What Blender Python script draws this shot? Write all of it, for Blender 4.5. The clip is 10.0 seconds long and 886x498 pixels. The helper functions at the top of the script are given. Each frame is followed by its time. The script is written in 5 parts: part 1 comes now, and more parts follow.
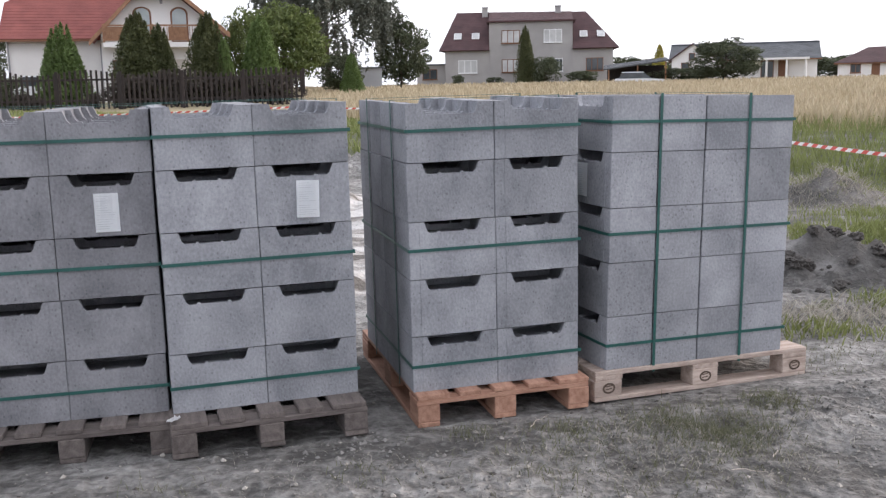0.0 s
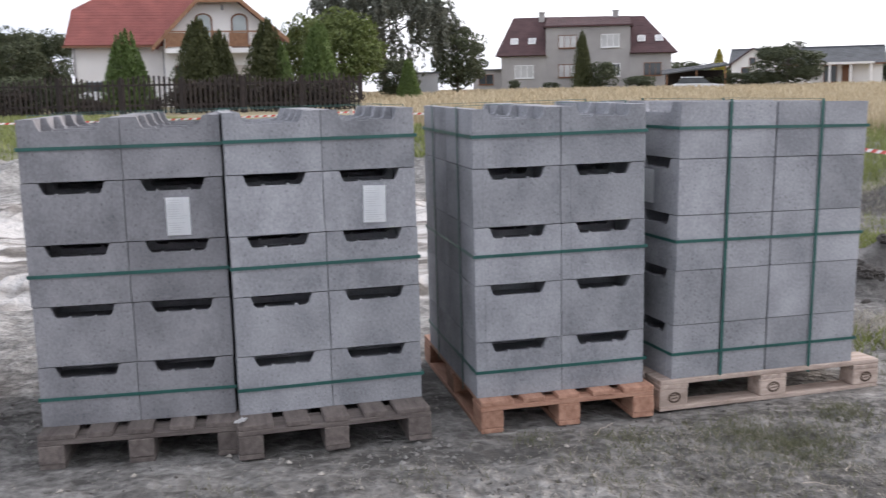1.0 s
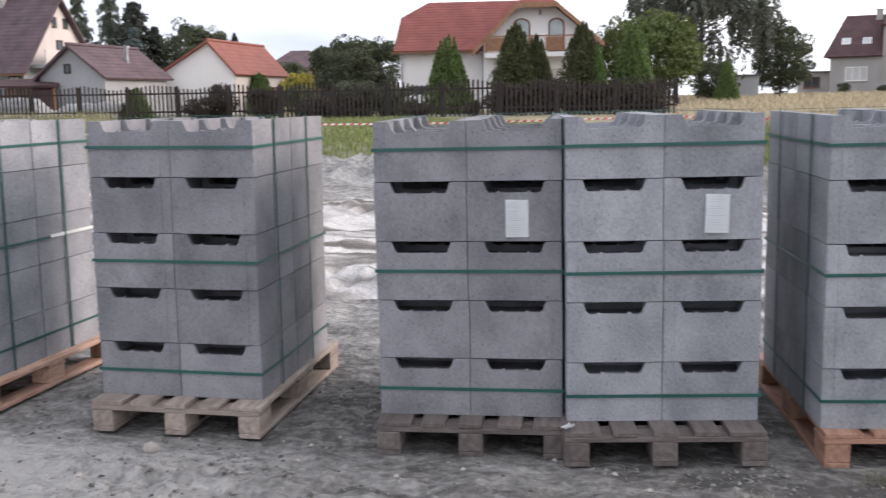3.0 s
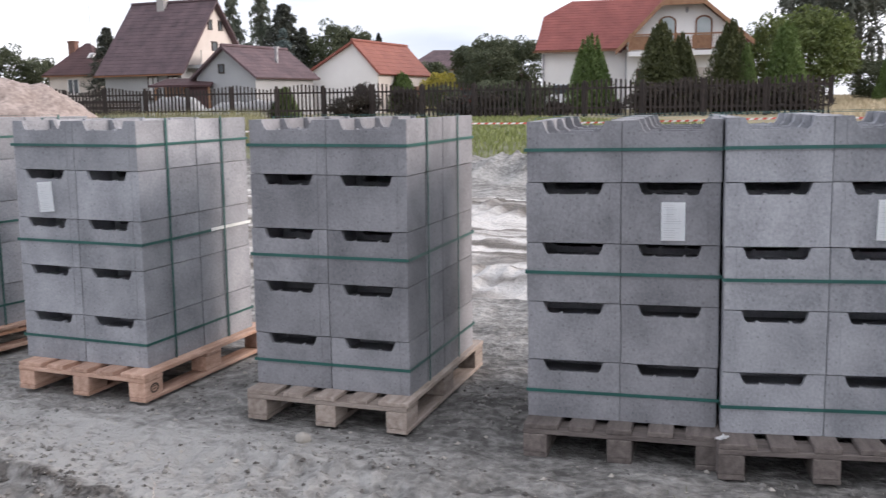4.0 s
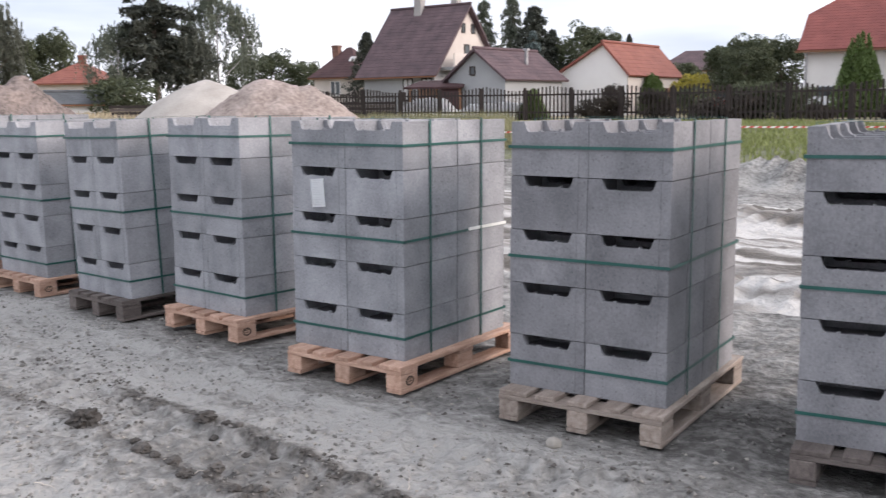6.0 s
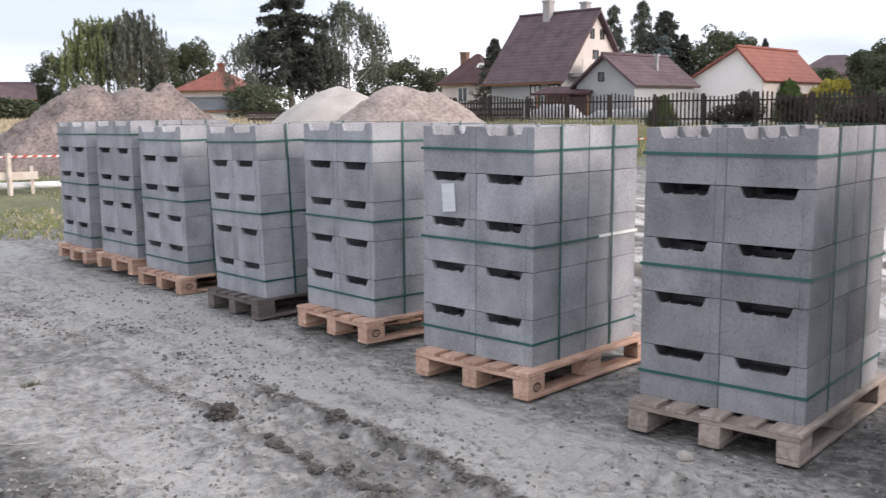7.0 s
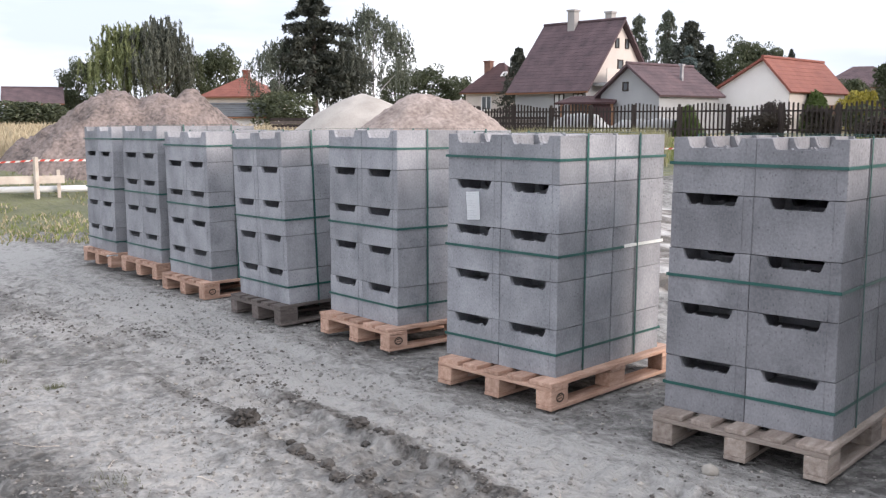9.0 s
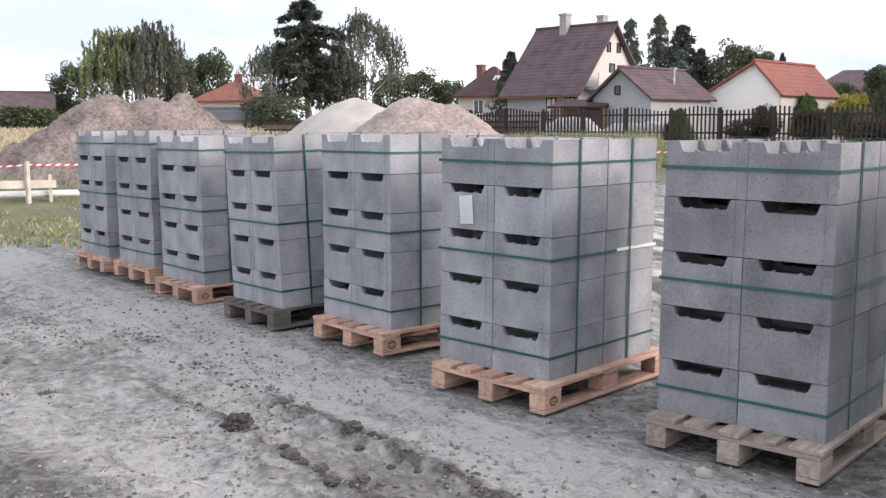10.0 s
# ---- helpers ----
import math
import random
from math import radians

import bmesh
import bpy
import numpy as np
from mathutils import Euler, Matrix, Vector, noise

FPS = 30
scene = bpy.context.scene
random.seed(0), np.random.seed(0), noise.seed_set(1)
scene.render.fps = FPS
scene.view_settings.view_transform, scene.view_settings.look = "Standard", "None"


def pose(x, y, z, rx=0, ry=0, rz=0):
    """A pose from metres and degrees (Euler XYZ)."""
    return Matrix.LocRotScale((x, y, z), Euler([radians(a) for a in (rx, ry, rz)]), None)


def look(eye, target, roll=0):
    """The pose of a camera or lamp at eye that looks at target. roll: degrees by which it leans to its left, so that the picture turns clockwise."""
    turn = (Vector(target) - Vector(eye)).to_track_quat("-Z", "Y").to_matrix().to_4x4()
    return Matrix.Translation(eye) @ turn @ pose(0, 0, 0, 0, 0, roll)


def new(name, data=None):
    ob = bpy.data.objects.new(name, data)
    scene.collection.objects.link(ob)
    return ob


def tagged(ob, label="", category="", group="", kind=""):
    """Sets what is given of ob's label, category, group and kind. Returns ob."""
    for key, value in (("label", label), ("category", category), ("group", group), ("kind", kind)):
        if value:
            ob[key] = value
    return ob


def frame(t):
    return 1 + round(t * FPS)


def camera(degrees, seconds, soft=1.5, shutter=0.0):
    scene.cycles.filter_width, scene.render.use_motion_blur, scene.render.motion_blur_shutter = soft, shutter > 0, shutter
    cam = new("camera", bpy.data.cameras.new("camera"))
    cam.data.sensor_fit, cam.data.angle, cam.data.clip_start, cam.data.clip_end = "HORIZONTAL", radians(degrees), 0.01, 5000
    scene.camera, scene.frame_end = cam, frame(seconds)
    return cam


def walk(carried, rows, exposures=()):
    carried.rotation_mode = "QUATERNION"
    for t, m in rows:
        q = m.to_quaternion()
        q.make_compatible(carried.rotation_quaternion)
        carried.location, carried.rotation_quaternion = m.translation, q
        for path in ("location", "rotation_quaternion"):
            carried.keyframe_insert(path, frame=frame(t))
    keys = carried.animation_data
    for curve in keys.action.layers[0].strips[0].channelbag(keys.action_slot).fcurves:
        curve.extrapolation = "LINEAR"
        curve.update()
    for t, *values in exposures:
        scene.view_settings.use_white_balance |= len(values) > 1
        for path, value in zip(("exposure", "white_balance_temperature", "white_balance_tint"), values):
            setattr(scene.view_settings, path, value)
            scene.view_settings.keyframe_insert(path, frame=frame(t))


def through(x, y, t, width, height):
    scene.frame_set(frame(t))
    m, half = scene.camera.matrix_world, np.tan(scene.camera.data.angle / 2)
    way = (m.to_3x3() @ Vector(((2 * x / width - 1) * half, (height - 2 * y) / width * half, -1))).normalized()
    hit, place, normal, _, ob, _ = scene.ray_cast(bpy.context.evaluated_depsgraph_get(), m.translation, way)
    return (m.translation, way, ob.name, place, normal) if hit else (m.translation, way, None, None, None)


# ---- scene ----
cam = camera(49.0, 10.0, soft=1.3, shutter=0.4)
PATH = [
    (0, pose(0.000, 0.000, 1.438, 80.37, 1.10, -0.10)),
    (0.5, pose(-0.010, -0.006, 1.441, 80.48, 1.19, 0.24)),
    (1, pose(-0.047, 0.000, 1.442, 80.72, 1.11, 3.13)),
    (1.5, pose(-0.078, 0.008, 1.444, 80.89, 1.10, 8.00)),
    (2, pose(-0.113, 0.015, 1.447, 81.03, 0.57, 12.20)),
    (2.5, pose(-0.149, 0.030, 1.449, 81.11, 0.86, 16.32)),
    (3, pose(-0.191, 0.039, 1.448, 81.24, 1.02, 21.06)),
    (4.5, pose(-0.284, 0.030, 1.451, 81.35, 0.90, 32.85)),
    (5, pose(-0.315, 0.042, 1.447, 81.41, 0.94, 36.52)),
    (5.5, pose(-0.342, 0.043, 1.448, 81.49, 0.81, 39.85)),
    (6, pose(-0.352, 0.028, 1.453, 81.63, 0.69, 43.45)),
    (7.5, pose(-0.382, 0.003, 1.447, 82.26, 0.41, 52.48)),
    (8, pose(-0.390, 0.006, 1.446, 82.38, 0.21, 52.56)),
    (8.5, pose(-0.393, 0.006, 1.446, 82.47, 0.28, 52.34)),
    (9, pose(-0.394, 0.007, 1.447, 82.56, 0.12, 52.17)),
    (9.5, pose(-0.393, 0.005, 1.448, 82.66, 0.21, 52.00)),
    (10, pose(-0.392, 0.001, 1.449, 82.78, 0.19, 51.72)),
]
walk(cam, PATH, [(0, 0.76, 6150, 13), (1.5, 0.71, 6150, 13), (2.5, 0.73, 6150, 13), (5.0, 0.65, 6150, 13), (7.5, 0.75, 6150, 12), (10, 0.82, 6150, 12)])

# ---- world, sun, exposure ----
world = bpy.data.worlds.new("overcast_evening")
scene.world = world
world.use_nodes = True
wn, wl = world.node_tree.nodes, world.node_tree.links
wn.clear()
w_out = wn.new("ShaderNodeOutputWorld")
w_bg = wn.new("ShaderNodeBackground")
w_sky = wn.new("ShaderNodeTexSky")
w_sky.sky_type = "NISHITA"
w_sky.sun_disc = False
w_sky.sun_elevation = radians(18)
w_sky.sun_rotation = radians(62)
w_sky.dust_density = 3.0
w_gain = wn.new("ShaderNodeVectorMath")
w_gain.operation = "SCALE"
w_gain.inputs["Scale"].default_value = 0.12
w_co = wn.new("ShaderNodeTexCoord")
w_map = wn.new("ShaderNodeMapping")
w_map.inputs["Scale"].default_value = (1.2, 1.2, 6.0)
w_map.inputs["Location"].default_value = (0.3, 0.9, 0.2)
w_noise = wn.new("ShaderNodeTexNoise")
w_noise.inputs["Scale"].default_value = 1.6
w_noise.inputs["Detail"].default_value = 5.0
w_ramp = wn.new("ShaderNodeValToRGB")
w_ramp.color_ramp.elements[0].position = 0.30
w_ramp.color_ramp.elements[0].color = (0.54, 0.575, 0.645, 1)
w_ramp.color_ramp.elements[1].position = 0.58
w_ramp.color_ramp.elements[1].color = (1.02, 1.01, 1.02, 1)
w_mix = wn.new("ShaderNodeMixRGB")
w_mix.inputs[0].default_value = 0.88
wl.new(w_sky.outputs[0], w_gain.inputs[0])
wl.new(w_co.outputs["Generated"], w_map.inputs["Vector"])
wl.new(w_map.outputs[0], w_noise.inputs["Vector"])
w_sep = wn.new("ShaderNodeSeparateXYZ")
w_east = wn.new("ShaderNodeMath")
w_east.operation = "MULTIPLY_ADD"
w_east.inputs[1].default_value = 0.16
w_sum = wn.new("ShaderNodeMath")
w_sum.operation = "ADD"
wl.new(w_co.outputs["Generated"], w_sep.inputs[0])
wl.new(w_sep.outputs["X"], w_east.inputs[0])
wl.new(w_noise.outputs["Fac"], w_east.inputs[2])
w_sum.inputs[1].default_value = 0.06
wl.new(w_east.outputs[0], w_sum.inputs[0])
wl.new(w_sum.outputs[0], w_ramp.inputs[0])
wl.new(w_gain.outputs[0], w_mix.inputs[1])
wl.new(w_ramp.outputs[0], w_mix.inputs[2])
wl.new(w_mix.outputs[0], w_bg.inputs[0])
w_bg.inputs[1].default_value = 1.0
wl.new(w_bg.outputs[0], w_out.inputs[0])
sun_data = bpy.data.lights.new("sun", "SUN")
sun_data.energy, sun_data.angle, sun_data.color = 1.9, radians(30), (1.0, 0.85, 0.73)
sun = new("sun", sun_data)
sun.matrix_world = look((30, 15, 11), (0, 0, 0))


# ---- materials ----
def rgb(c):
    return (c[0], c[1], c[2], 1)


def mat(name, dark, light, scale=8.0, rough=0.85, bump=0.0, bump_scale=60.0, rand=0.0, fine=0.25, stretch=(1, 1, 1), metal=0.0, pores=0.0):
    """A surface that varies between two colours at two scales, with relief and, where wished, a shift from piece to piece."""
    m = bpy.data.materials.new(name)
    m.use_nodes = True
    n, l = m.node_tree.nodes, m.node_tree.links
    b = n["Principled BSDF"]
    b.inputs["Metallic"].default_value = metal
    co = n.new("ShaderNodeTexCoord")
    info = n.new("ShaderNodeObjectInfo")
    off = n.new("ShaderNodeVectorMath")
    off.operation = "MULTIPLY_ADD"
    off.inputs[1].default_value = stretch
    sh = n.new("ShaderNodeVectorMath")
    sh.operation = "SCALE"
    sh.inputs[0].default_value = (7, 13, 5)
    l.new(info.outputs["Random"], sh.inputs["Scale"])
    l.new(co.outputs["Object"], off.inputs[0])
    l.new(sh.outputs[0], off.inputs[2])
    big = n.new("ShaderNodeTexNoise")
    big.inputs["Scale"].default_value = scale
    big.inputs["Detail"].default_value = 6
    small = n.new("ShaderNodeTexNoise")
    small.inputs["Scale"].default_value = bump_scale
    small.inputs["Detail"].default_value = 4
    l.new(off.outputs[0], big.inputs["Vector"])
    l.new(off.outputs[0], small.inputs["Vector"])
    mix1 = n.new("ShaderNodeMath")
    mix1.operation = "MULTIPLY_ADD"
    mix1.inputs[1].default_value = fine
    l.new(small.outputs["Fac"], mix1.inputs[0])
    half = n.new("ShaderNodeMath")
    half.operation = "MULTIPLY_ADD"
    half.inputs[1].default_value = 1 - fine
    half.inputs[2].default_value = 0.0
    l.new(big.outputs["Fac"], half.inputs[0])
    l.new(half.outputs[0], mix1.inputs[2])
    ramp = n.new("ShaderNodeValToRGB")
    ramp.color_ramp.elements[0].position, ramp.color_ramp.elements[1].position = 0.34, 0.66
    ramp.color_ramp.elements[0].color, ramp.color_ramp.elements[1].color = rgb(dark), rgb(light)
    l.new(mix1.outputs[0], ramp.inputs[0])
    colour = ramp.outputs[0]
    if pores:
        v = n.new("ShaderNodeTexVoronoi")
        v.inputs["Scale"].default_value = 62.0
        l.new(off.outputs[0], v.inputs["Vector"])
        # only some of the cells hold a pore, of differing size
        vs = n.new("ShaderNodeSeparateColor")
        l.new(v.outputs["Color"], vs.inputs[0])
        size = n.new("ShaderNodeMath")
        size.operation = "MULTIPLY_ADD"
        size.inputs[1].default_value, size.inputs[2].default_value = -0.50, 0.22
        l.new(vs.outputs[0], size.inputs[0])
        near_pore = n.new("ShaderNodeMath")
        near_pore.operation = "SUBTRACT"
        l.new(v.outputs["Distance"], near_pore.inputs[0])
        l.new(size.outputs[0], near_pore.inputs[1])
        pr = n.new("ShaderNodeValToRGB")
        pr.color_ramp.elements[0].position, pr.color_ramp.elements[1].position = 0.0, 0.16
        pr.color_ramp.elements[0].color = (1 - pores, 1 - pores, 1 - pores, 1)
        l.new(near_pore.outputs[0], pr.inputs[0])
        mu = n.new("ShaderNodeMixRGB")
        mu.blend_type = "MULTIPLY"
        mu.inputs[0].default_value = 1
        l.new(colour, mu.inputs[1])
        l.new(pr.outputs[0], mu.inputs[2])
        colour = mu.outputs[0]
    if rand:
        hsv = n.new("ShaderNodeHueSaturation")
        val = n.new("ShaderNodeMath")
        val.operation = "MULTIPLY_ADD"
        val.inputs[1].default_value, val.inputs[2].default_value = 2 * rand, 1 - rand
        l.new(info.outputs["Random"], val.inputs[0])
        l.new(val.outputs[0], hsv.inputs["Value"])
        l.new(colour, hsv.inputs["Color"])
        colour = hsv.outputs[0]
    l.new(colour, b.inputs["Base Color"])
    b.inputs["Roughness"].default_value = rough
    if bump:
        bp = n.new("ShaderNodeBump")
        bp.inputs["Strength"].default_value = bump
        bp.inputs["Distance"].default_value = 0.01
        l.new(mix1.outputs[0], bp.inputs["Height"])
        l.new(bp.outputs[0], b.inputs["Normal"])
    return m


M_concrete = mat("grey_concrete", (0.178, 0.183, 0.200), (0.348, 0.353, 0.376), 4.2, 0.92, 0.7, 85, 0.13, 0.36, (1.2, 1, 0.9), pores=0.30)
# the same concrete in a darker tone, for stacks 4 and 5
M_concrete_dark = mat("darker_grey_concrete", (0.140, 0.141, 0.153), (0.268, 0.267, 0.284), 4.2, 0.92, 0.7, 85, 0.13, 0.36, (1.2, 1, 0.9), pores=0.30)
M_strap = mat("green_strap", (0.012, 0.066, 0.058), (0.020, 0.102, 0.088), 5, 0.4, 0, 40)
M_strap_white = mat("silver_strap", (0.6, 0.62, 0.6), (0.75, 0.76, 0.75), 5, 0.35, 0, 40)
M_paper = mat("white_paper", (0.93, 0.95, 0.97), (0.96, 0.97, 0.98), 9, 0.6, 0, 60)
M_print = mat("grey_print", (0.66, 0.67, 0.69), (0.74, 0.75, 0.77), 9, 0.7, 0, 60)
M_wood_new = mat("fresh_pallet_wood", (0.30, 0.172, 0.118), (0.54, 0.368, 0.285), 6, 0.8, 0.35, 45, 0.18, 0.35, (1, 6, 6))
M_wood_pale = mat("pale_pallet_wood", (0.27, 0.205, 0.17), (0.50, 0.41, 0.355), 6, 0.85, 0.35, 45, 0.16, 0.35, (1, 6, 6))
M_wood_tan = mat("dusty_pallet_wood", (0.20, 0.155, 0.13), (0.38, 0.325, 0.285), 6, 0.9, 0.4, 45, 0.18, 0.35, (1, 6, 6))
M_wood_red = mat("reddish_pallet_wood", (0.26, 0.13, 0.085), (0.46, 0.27, 0.19), 6, 0.8, 0.35, 45, 0.15, 0.35, (1, 6, 6))
M_wood_grey = mat("weathered_pallet_wood", (0.074, 0.060, 0.056), (0.168, 0.143, 0.131), 6, 0.9, 0.4, 45, 0.2, 0.35, (1, 6, 6))
M_burn = mat("burnt_mark", (0.06, 0.04, 0.03), (0.1, 0.07, 0.05), 20, 0.9)
M_fence = mat("dark_brown_paint", (0.016, 0.011, 0.010), (0.036, 0.026, 0.023), 5, 0.8, 0.2, 40, 0.25)
M_plaster_white = mat("white_plaster", (0.71, 0.69, 0.68), (0.80, 0.785, 0.775), 0.6, 0.9, 0.2, 25)
M_plaster_cream = mat("cream_plaster", (0.52, 0.47, 0.435), (0.63, 0.575, 0.535), 0.6, 0.9, 0.2, 25)
M_plaster_grey = mat("grey_plaster", (0.30, 0.288, 0.282), (0.385, 0.368, 0.36), 0.5, 0.95, 0.2, 25)
M_plaster_pale = mat("pale_grey_plaster", (0.275, 0.282, 0.292), (0.355, 0.362, 0.372), 0.5, 0.95, 0.2, 25)
M_roof_red = mat("red_roof_tile", (0.165, 0.042, 0.036), (0.235, 0.068, 0.056), 1.2, 0.75, 0.3, 9)
M_roof_dark = mat("dark_red_roof", (0.050, 0.024, 0.026), (0.086, 0.043, 0.045), 1.0, 0.8, 0.3, 9)
M_roof_brown = mat("weathered_brown_roof", (0.060, 0.042, 0.050), (0.135, 0.090, 0.098), 1.3, 0.9, 0.3, 14, 0, 0.4)
M_roof_orange = mat("orange_roof_tile", (0.185, 0.060, 0.043), (0.260, 0.092, 0.066), 1.2, 0.75, 0.3, 9)
M_roof_slate = mat("slate_roof", (0.06, 0.065, 0.07), (0.11, 0.115, 0.125), 1.2, 0.7, 0.3, 9)
M_frame_white = mat("white_frame", (0.65, 0.65, 0.65), (0.75, 0.75, 0.75), 4, 0.5)
M_frame_brown = mat("brown_frame", (0.13, 0.055, 0.025), (0.20, 0.09, 0.045), 8, 0.6)
M_wood_brown = mat("brown_timber", (0.22, 0.11, 0.06), (0.34, 0.19, 0.11), 5, 0.7, 0.2, 40)
M_glass = mat("dark_window_glass", (0.03, 0.035, 0.04), (0.07, 0.08, 0.09), 0.8, 0.08)
# the bright sky reflected in these panes is put into their base colour
M_pane_pale = mat("painted_sky_glass", (0.30, 0.35, 0.36), (0.46, 0.50, 0.51), 0.8, 0.12)
# pale grey panes, for some windows and the rooflights
M_glass_pale = mat("pale_window_glass", (0.42, 0.42, 0.42), (0.58, 0.58, 0.58), 1.2, 0.15)
M_brick = mat("chimney_brick", (0.13, 0.068, 0.052), (0.21, 0.115, 0.09), 3, 0.9, 0.2, 25)
M_stone = mat("grey_stone", (0.30, 0.28, 0.25), (0.46, 0.43, 0.39), 9, 0.9, 0.4, 60, 0.15)
M_clod = mat("dark_soil_clod", (0.045, 0.041, 0.038), (0.115, 0.105, 0.097), 14, 0.95, 0.6, 60, 0.15)
M_crumb = mat("dry_earth_crumb", (0.11, 0.105, 0.10), (0.27, 0.262, 0.25), 3.0, 0.95, 0.4, 60)
M_soil_pile = mat("brown_soil", (0.07, 0.056, 0.051), (0.29, 0.235, 0.215), 1.9, 0.95, 1.0, 13, 0, 0.55)
M_sand_grey = mat("grey_gravel", (0.30, 0.275, 0.25), (0.46, 0.43, 0.40), 1.4, 0.95, 0.7, 30, 0, 0.4)
M_sand_pink = mat("pinkish_sand", (0.17, 0.133, 0.118), (0.43, 0.362, 0.33), 1.3, 0.95, 0.9, 10, 0, 0.5)
M_pale_timber = mat("pale_timber", (0.42, 0.36, 0.31), (0.58, 0.52, 0.46), 6, 0.85, 0.2, 40, 0.1)
M_bark = mat("bark", (0.06, 0.048, 0.04), (0.13, 0.105, 0.09), 6, 0.95, 0.4, 30)
M_bark_birch = mat("birch_bark", (0.12, 0.11, 0.10), (0.5, 0.48, 0.46), 3, 0.9, 0.2, 20)
M_white_sheet = mat("white_sheet", (0.62, 0.63, 0.64), (0.76, 0.77, 0.78), 3, 0.6)
M_tape_red = mat("red_tape", (0.50, 0.05, 0.035), (0.62, 0.09, 0.07), 6, 0.5)
M_tape_white = mat("white_tape", (0.68, 0.66, 0.64), (0.78, 0.76, 0.74), 6, 0.5)
M_metal = mat("grey_metal", (0.25, 0.25, 0.26), (0.4, 0.4, 0.42), 5, 0.5, metal=0.6)
M_car_red = mat("red_car_paint", (0.30, 0.03, 0.03), (0.36, 0.05, 0.04), 5, 0.3)
M_car_white = mat("white_car_paint", (0.6, 0.62, 0.65), (0.7, 0.72, 0.75), 5, 0.3)
M_rubber = mat("black_rubber", (0.015, 0.015, 0.015), (0.03, 0.03, 0.03), 9, 0.8)


def leaf_mat(name, dark, light, rough=0.7, through=0.25):
    """Leaves that differ one by one and let some light through."""
    m = bpy.data.materials.new(name)
    m.use_nodes = True
    n, l = m.node_tree.nodes, m.node_tree.links
    b = n["Principled BSDF"]
    geo = n.new("ShaderNodeNewGeometry")
    ramp = n.new("ShaderNodeValToRGB")
    ramp.color_ramp.elements[0].color, ramp.color_ramp.elements[1].color = rgb(dark), rgb(light)
    co = n.new("ShaderNodeTexCoord")
    nz = n.new("ShaderNodeTexNoise")
    nz.inputs["Scale"].default_value = 0.7
    add = n.new("ShaderNodeMath")
    add.operation = "MULTIPLY_ADD"
    add.inputs[1].default_value = 0.55
    l.new(geo.outputs["Random Per Island"], add.inputs[0])
    half = n.new("ShaderNodeMath")
    half.operation = "MULTIPLY"
    half.inputs[1].default_value = 0.5
    l.new(co.outputs["Object"], nz.inputs["Vector"])
    l.new(nz.outputs["Fac"], half.inputs[0])
    l.new(half.outputs[0], add.inputs[2])
    l.new(add.outputs[0], ramp.inputs[0])
    l.new(ramp.outputs[0], b.inputs["Base Color"])
    b.inputs["Roughness"].default_value = rough
    tr = n.new("ShaderNodeBsdfTranslucent")
    l.new(ramp.outputs[0], tr.inputs["Color"])
    mx = n.new("ShaderNodeMixShader")
    mx.inputs[0].default_value = through
    l.new(b.outputs[0], mx.inputs[1])
    l.new(tr.outputs[0], mx.inputs[2])
    l.new(mx.outputs[0], n["Material Output"].inputs[0])
    return m


L_thuja = leaf_mat("thuja_green", (0.036, 0.042, 0.014), (0.105, 0.118, 0.042))
L_bright = leaf_mat("bright_shrub_green", (0.060, 0.098, 0.022), (0.150, 0.215, 0.062))
L_decid = leaf_mat("deciduous_green", (0.045, 0.066, 0.016), (0.150, 0.188, 0.052))
L_dark = leaf_mat("dark_foliage", (0.038, 0.049, 0.026), (0.102, 0.119, 0.064))
L_spruce = leaf_mat("spruce_green", (0.029, 0.033, 0.027), (0.075, 0.084, 0.066))
L_blue = leaf_mat("blue_spruce", (0.065, 0.091, 0.091), (0.143, 0.182, 0.182))
L_willow = leaf_mat("willow_green", (0.095, 0.115, 0.045), (0.225, 0.255, 0.115))
L_birch = leaf_mat("grey_birch_green", (0.065, 0.078, 0.058), (0.169, 0.189, 0.143))
# the haze before far trees is put into this lighter, greyer leaf colour
L_grey = leaf_mat("hazy_grey_green", (0.052, 0.058, 0.046), (0.135, 0.146, 0.115))
L_yellow = leaf_mat("yellow_shrub", (0.20, 0.17, 0.02), (0.36, 0.32, 0.05))
L_hedge = leaf_mat("brown_hedge", (0.018, 0.014, 0.010), (0.05, 0.04, 0.03))
L_lawn = leaf_mat("lawn_green", (0.105, 0.130, 0.040), (0.255, 0.285, 0.100))
L_dry = leaf_mat("dry_tall_grass", (0.27, 0.225, 0.14), (0.56, 0.48, 0.34))
L_straw = leaf_mat("dead_straw", (0.20, 0.188, 0.16), (0.43, 0.405, 0.35))
L_rough = leaf_mat("rough_olive_grass", (0.12, 0.125, 0.062), (0.33, 0.31, 0.175))
L_weed = leaf_mat("green_weed", (0.070, 0.075, 0.040), (0.175, 0.180, 0.105))


# ---- mesh helpers ----
def mesh_of(name, bm, material):
    me = bpy.data.meshes.new(name)
    bm.normal_update()
    bm.to_mesh(me)
    bm.free()
    me.materials.append(material)
    return me


def part(name, bm, material, parent, label=""):
    me = bm if isinstance(bm, bpy.types.Mesh) else mesh_of(name, bm, material)
    ob = new(name, me)
    ob.parent = parent
    if label:
        ob["label"] = label
    return ob


def thing(name, m, label, category, group="", kind=""):
    ob = new(name)
    ob.empty_display_size = 0.1
    ob.matrix_basis = m
    return tagged(ob, label, category, group, kind)


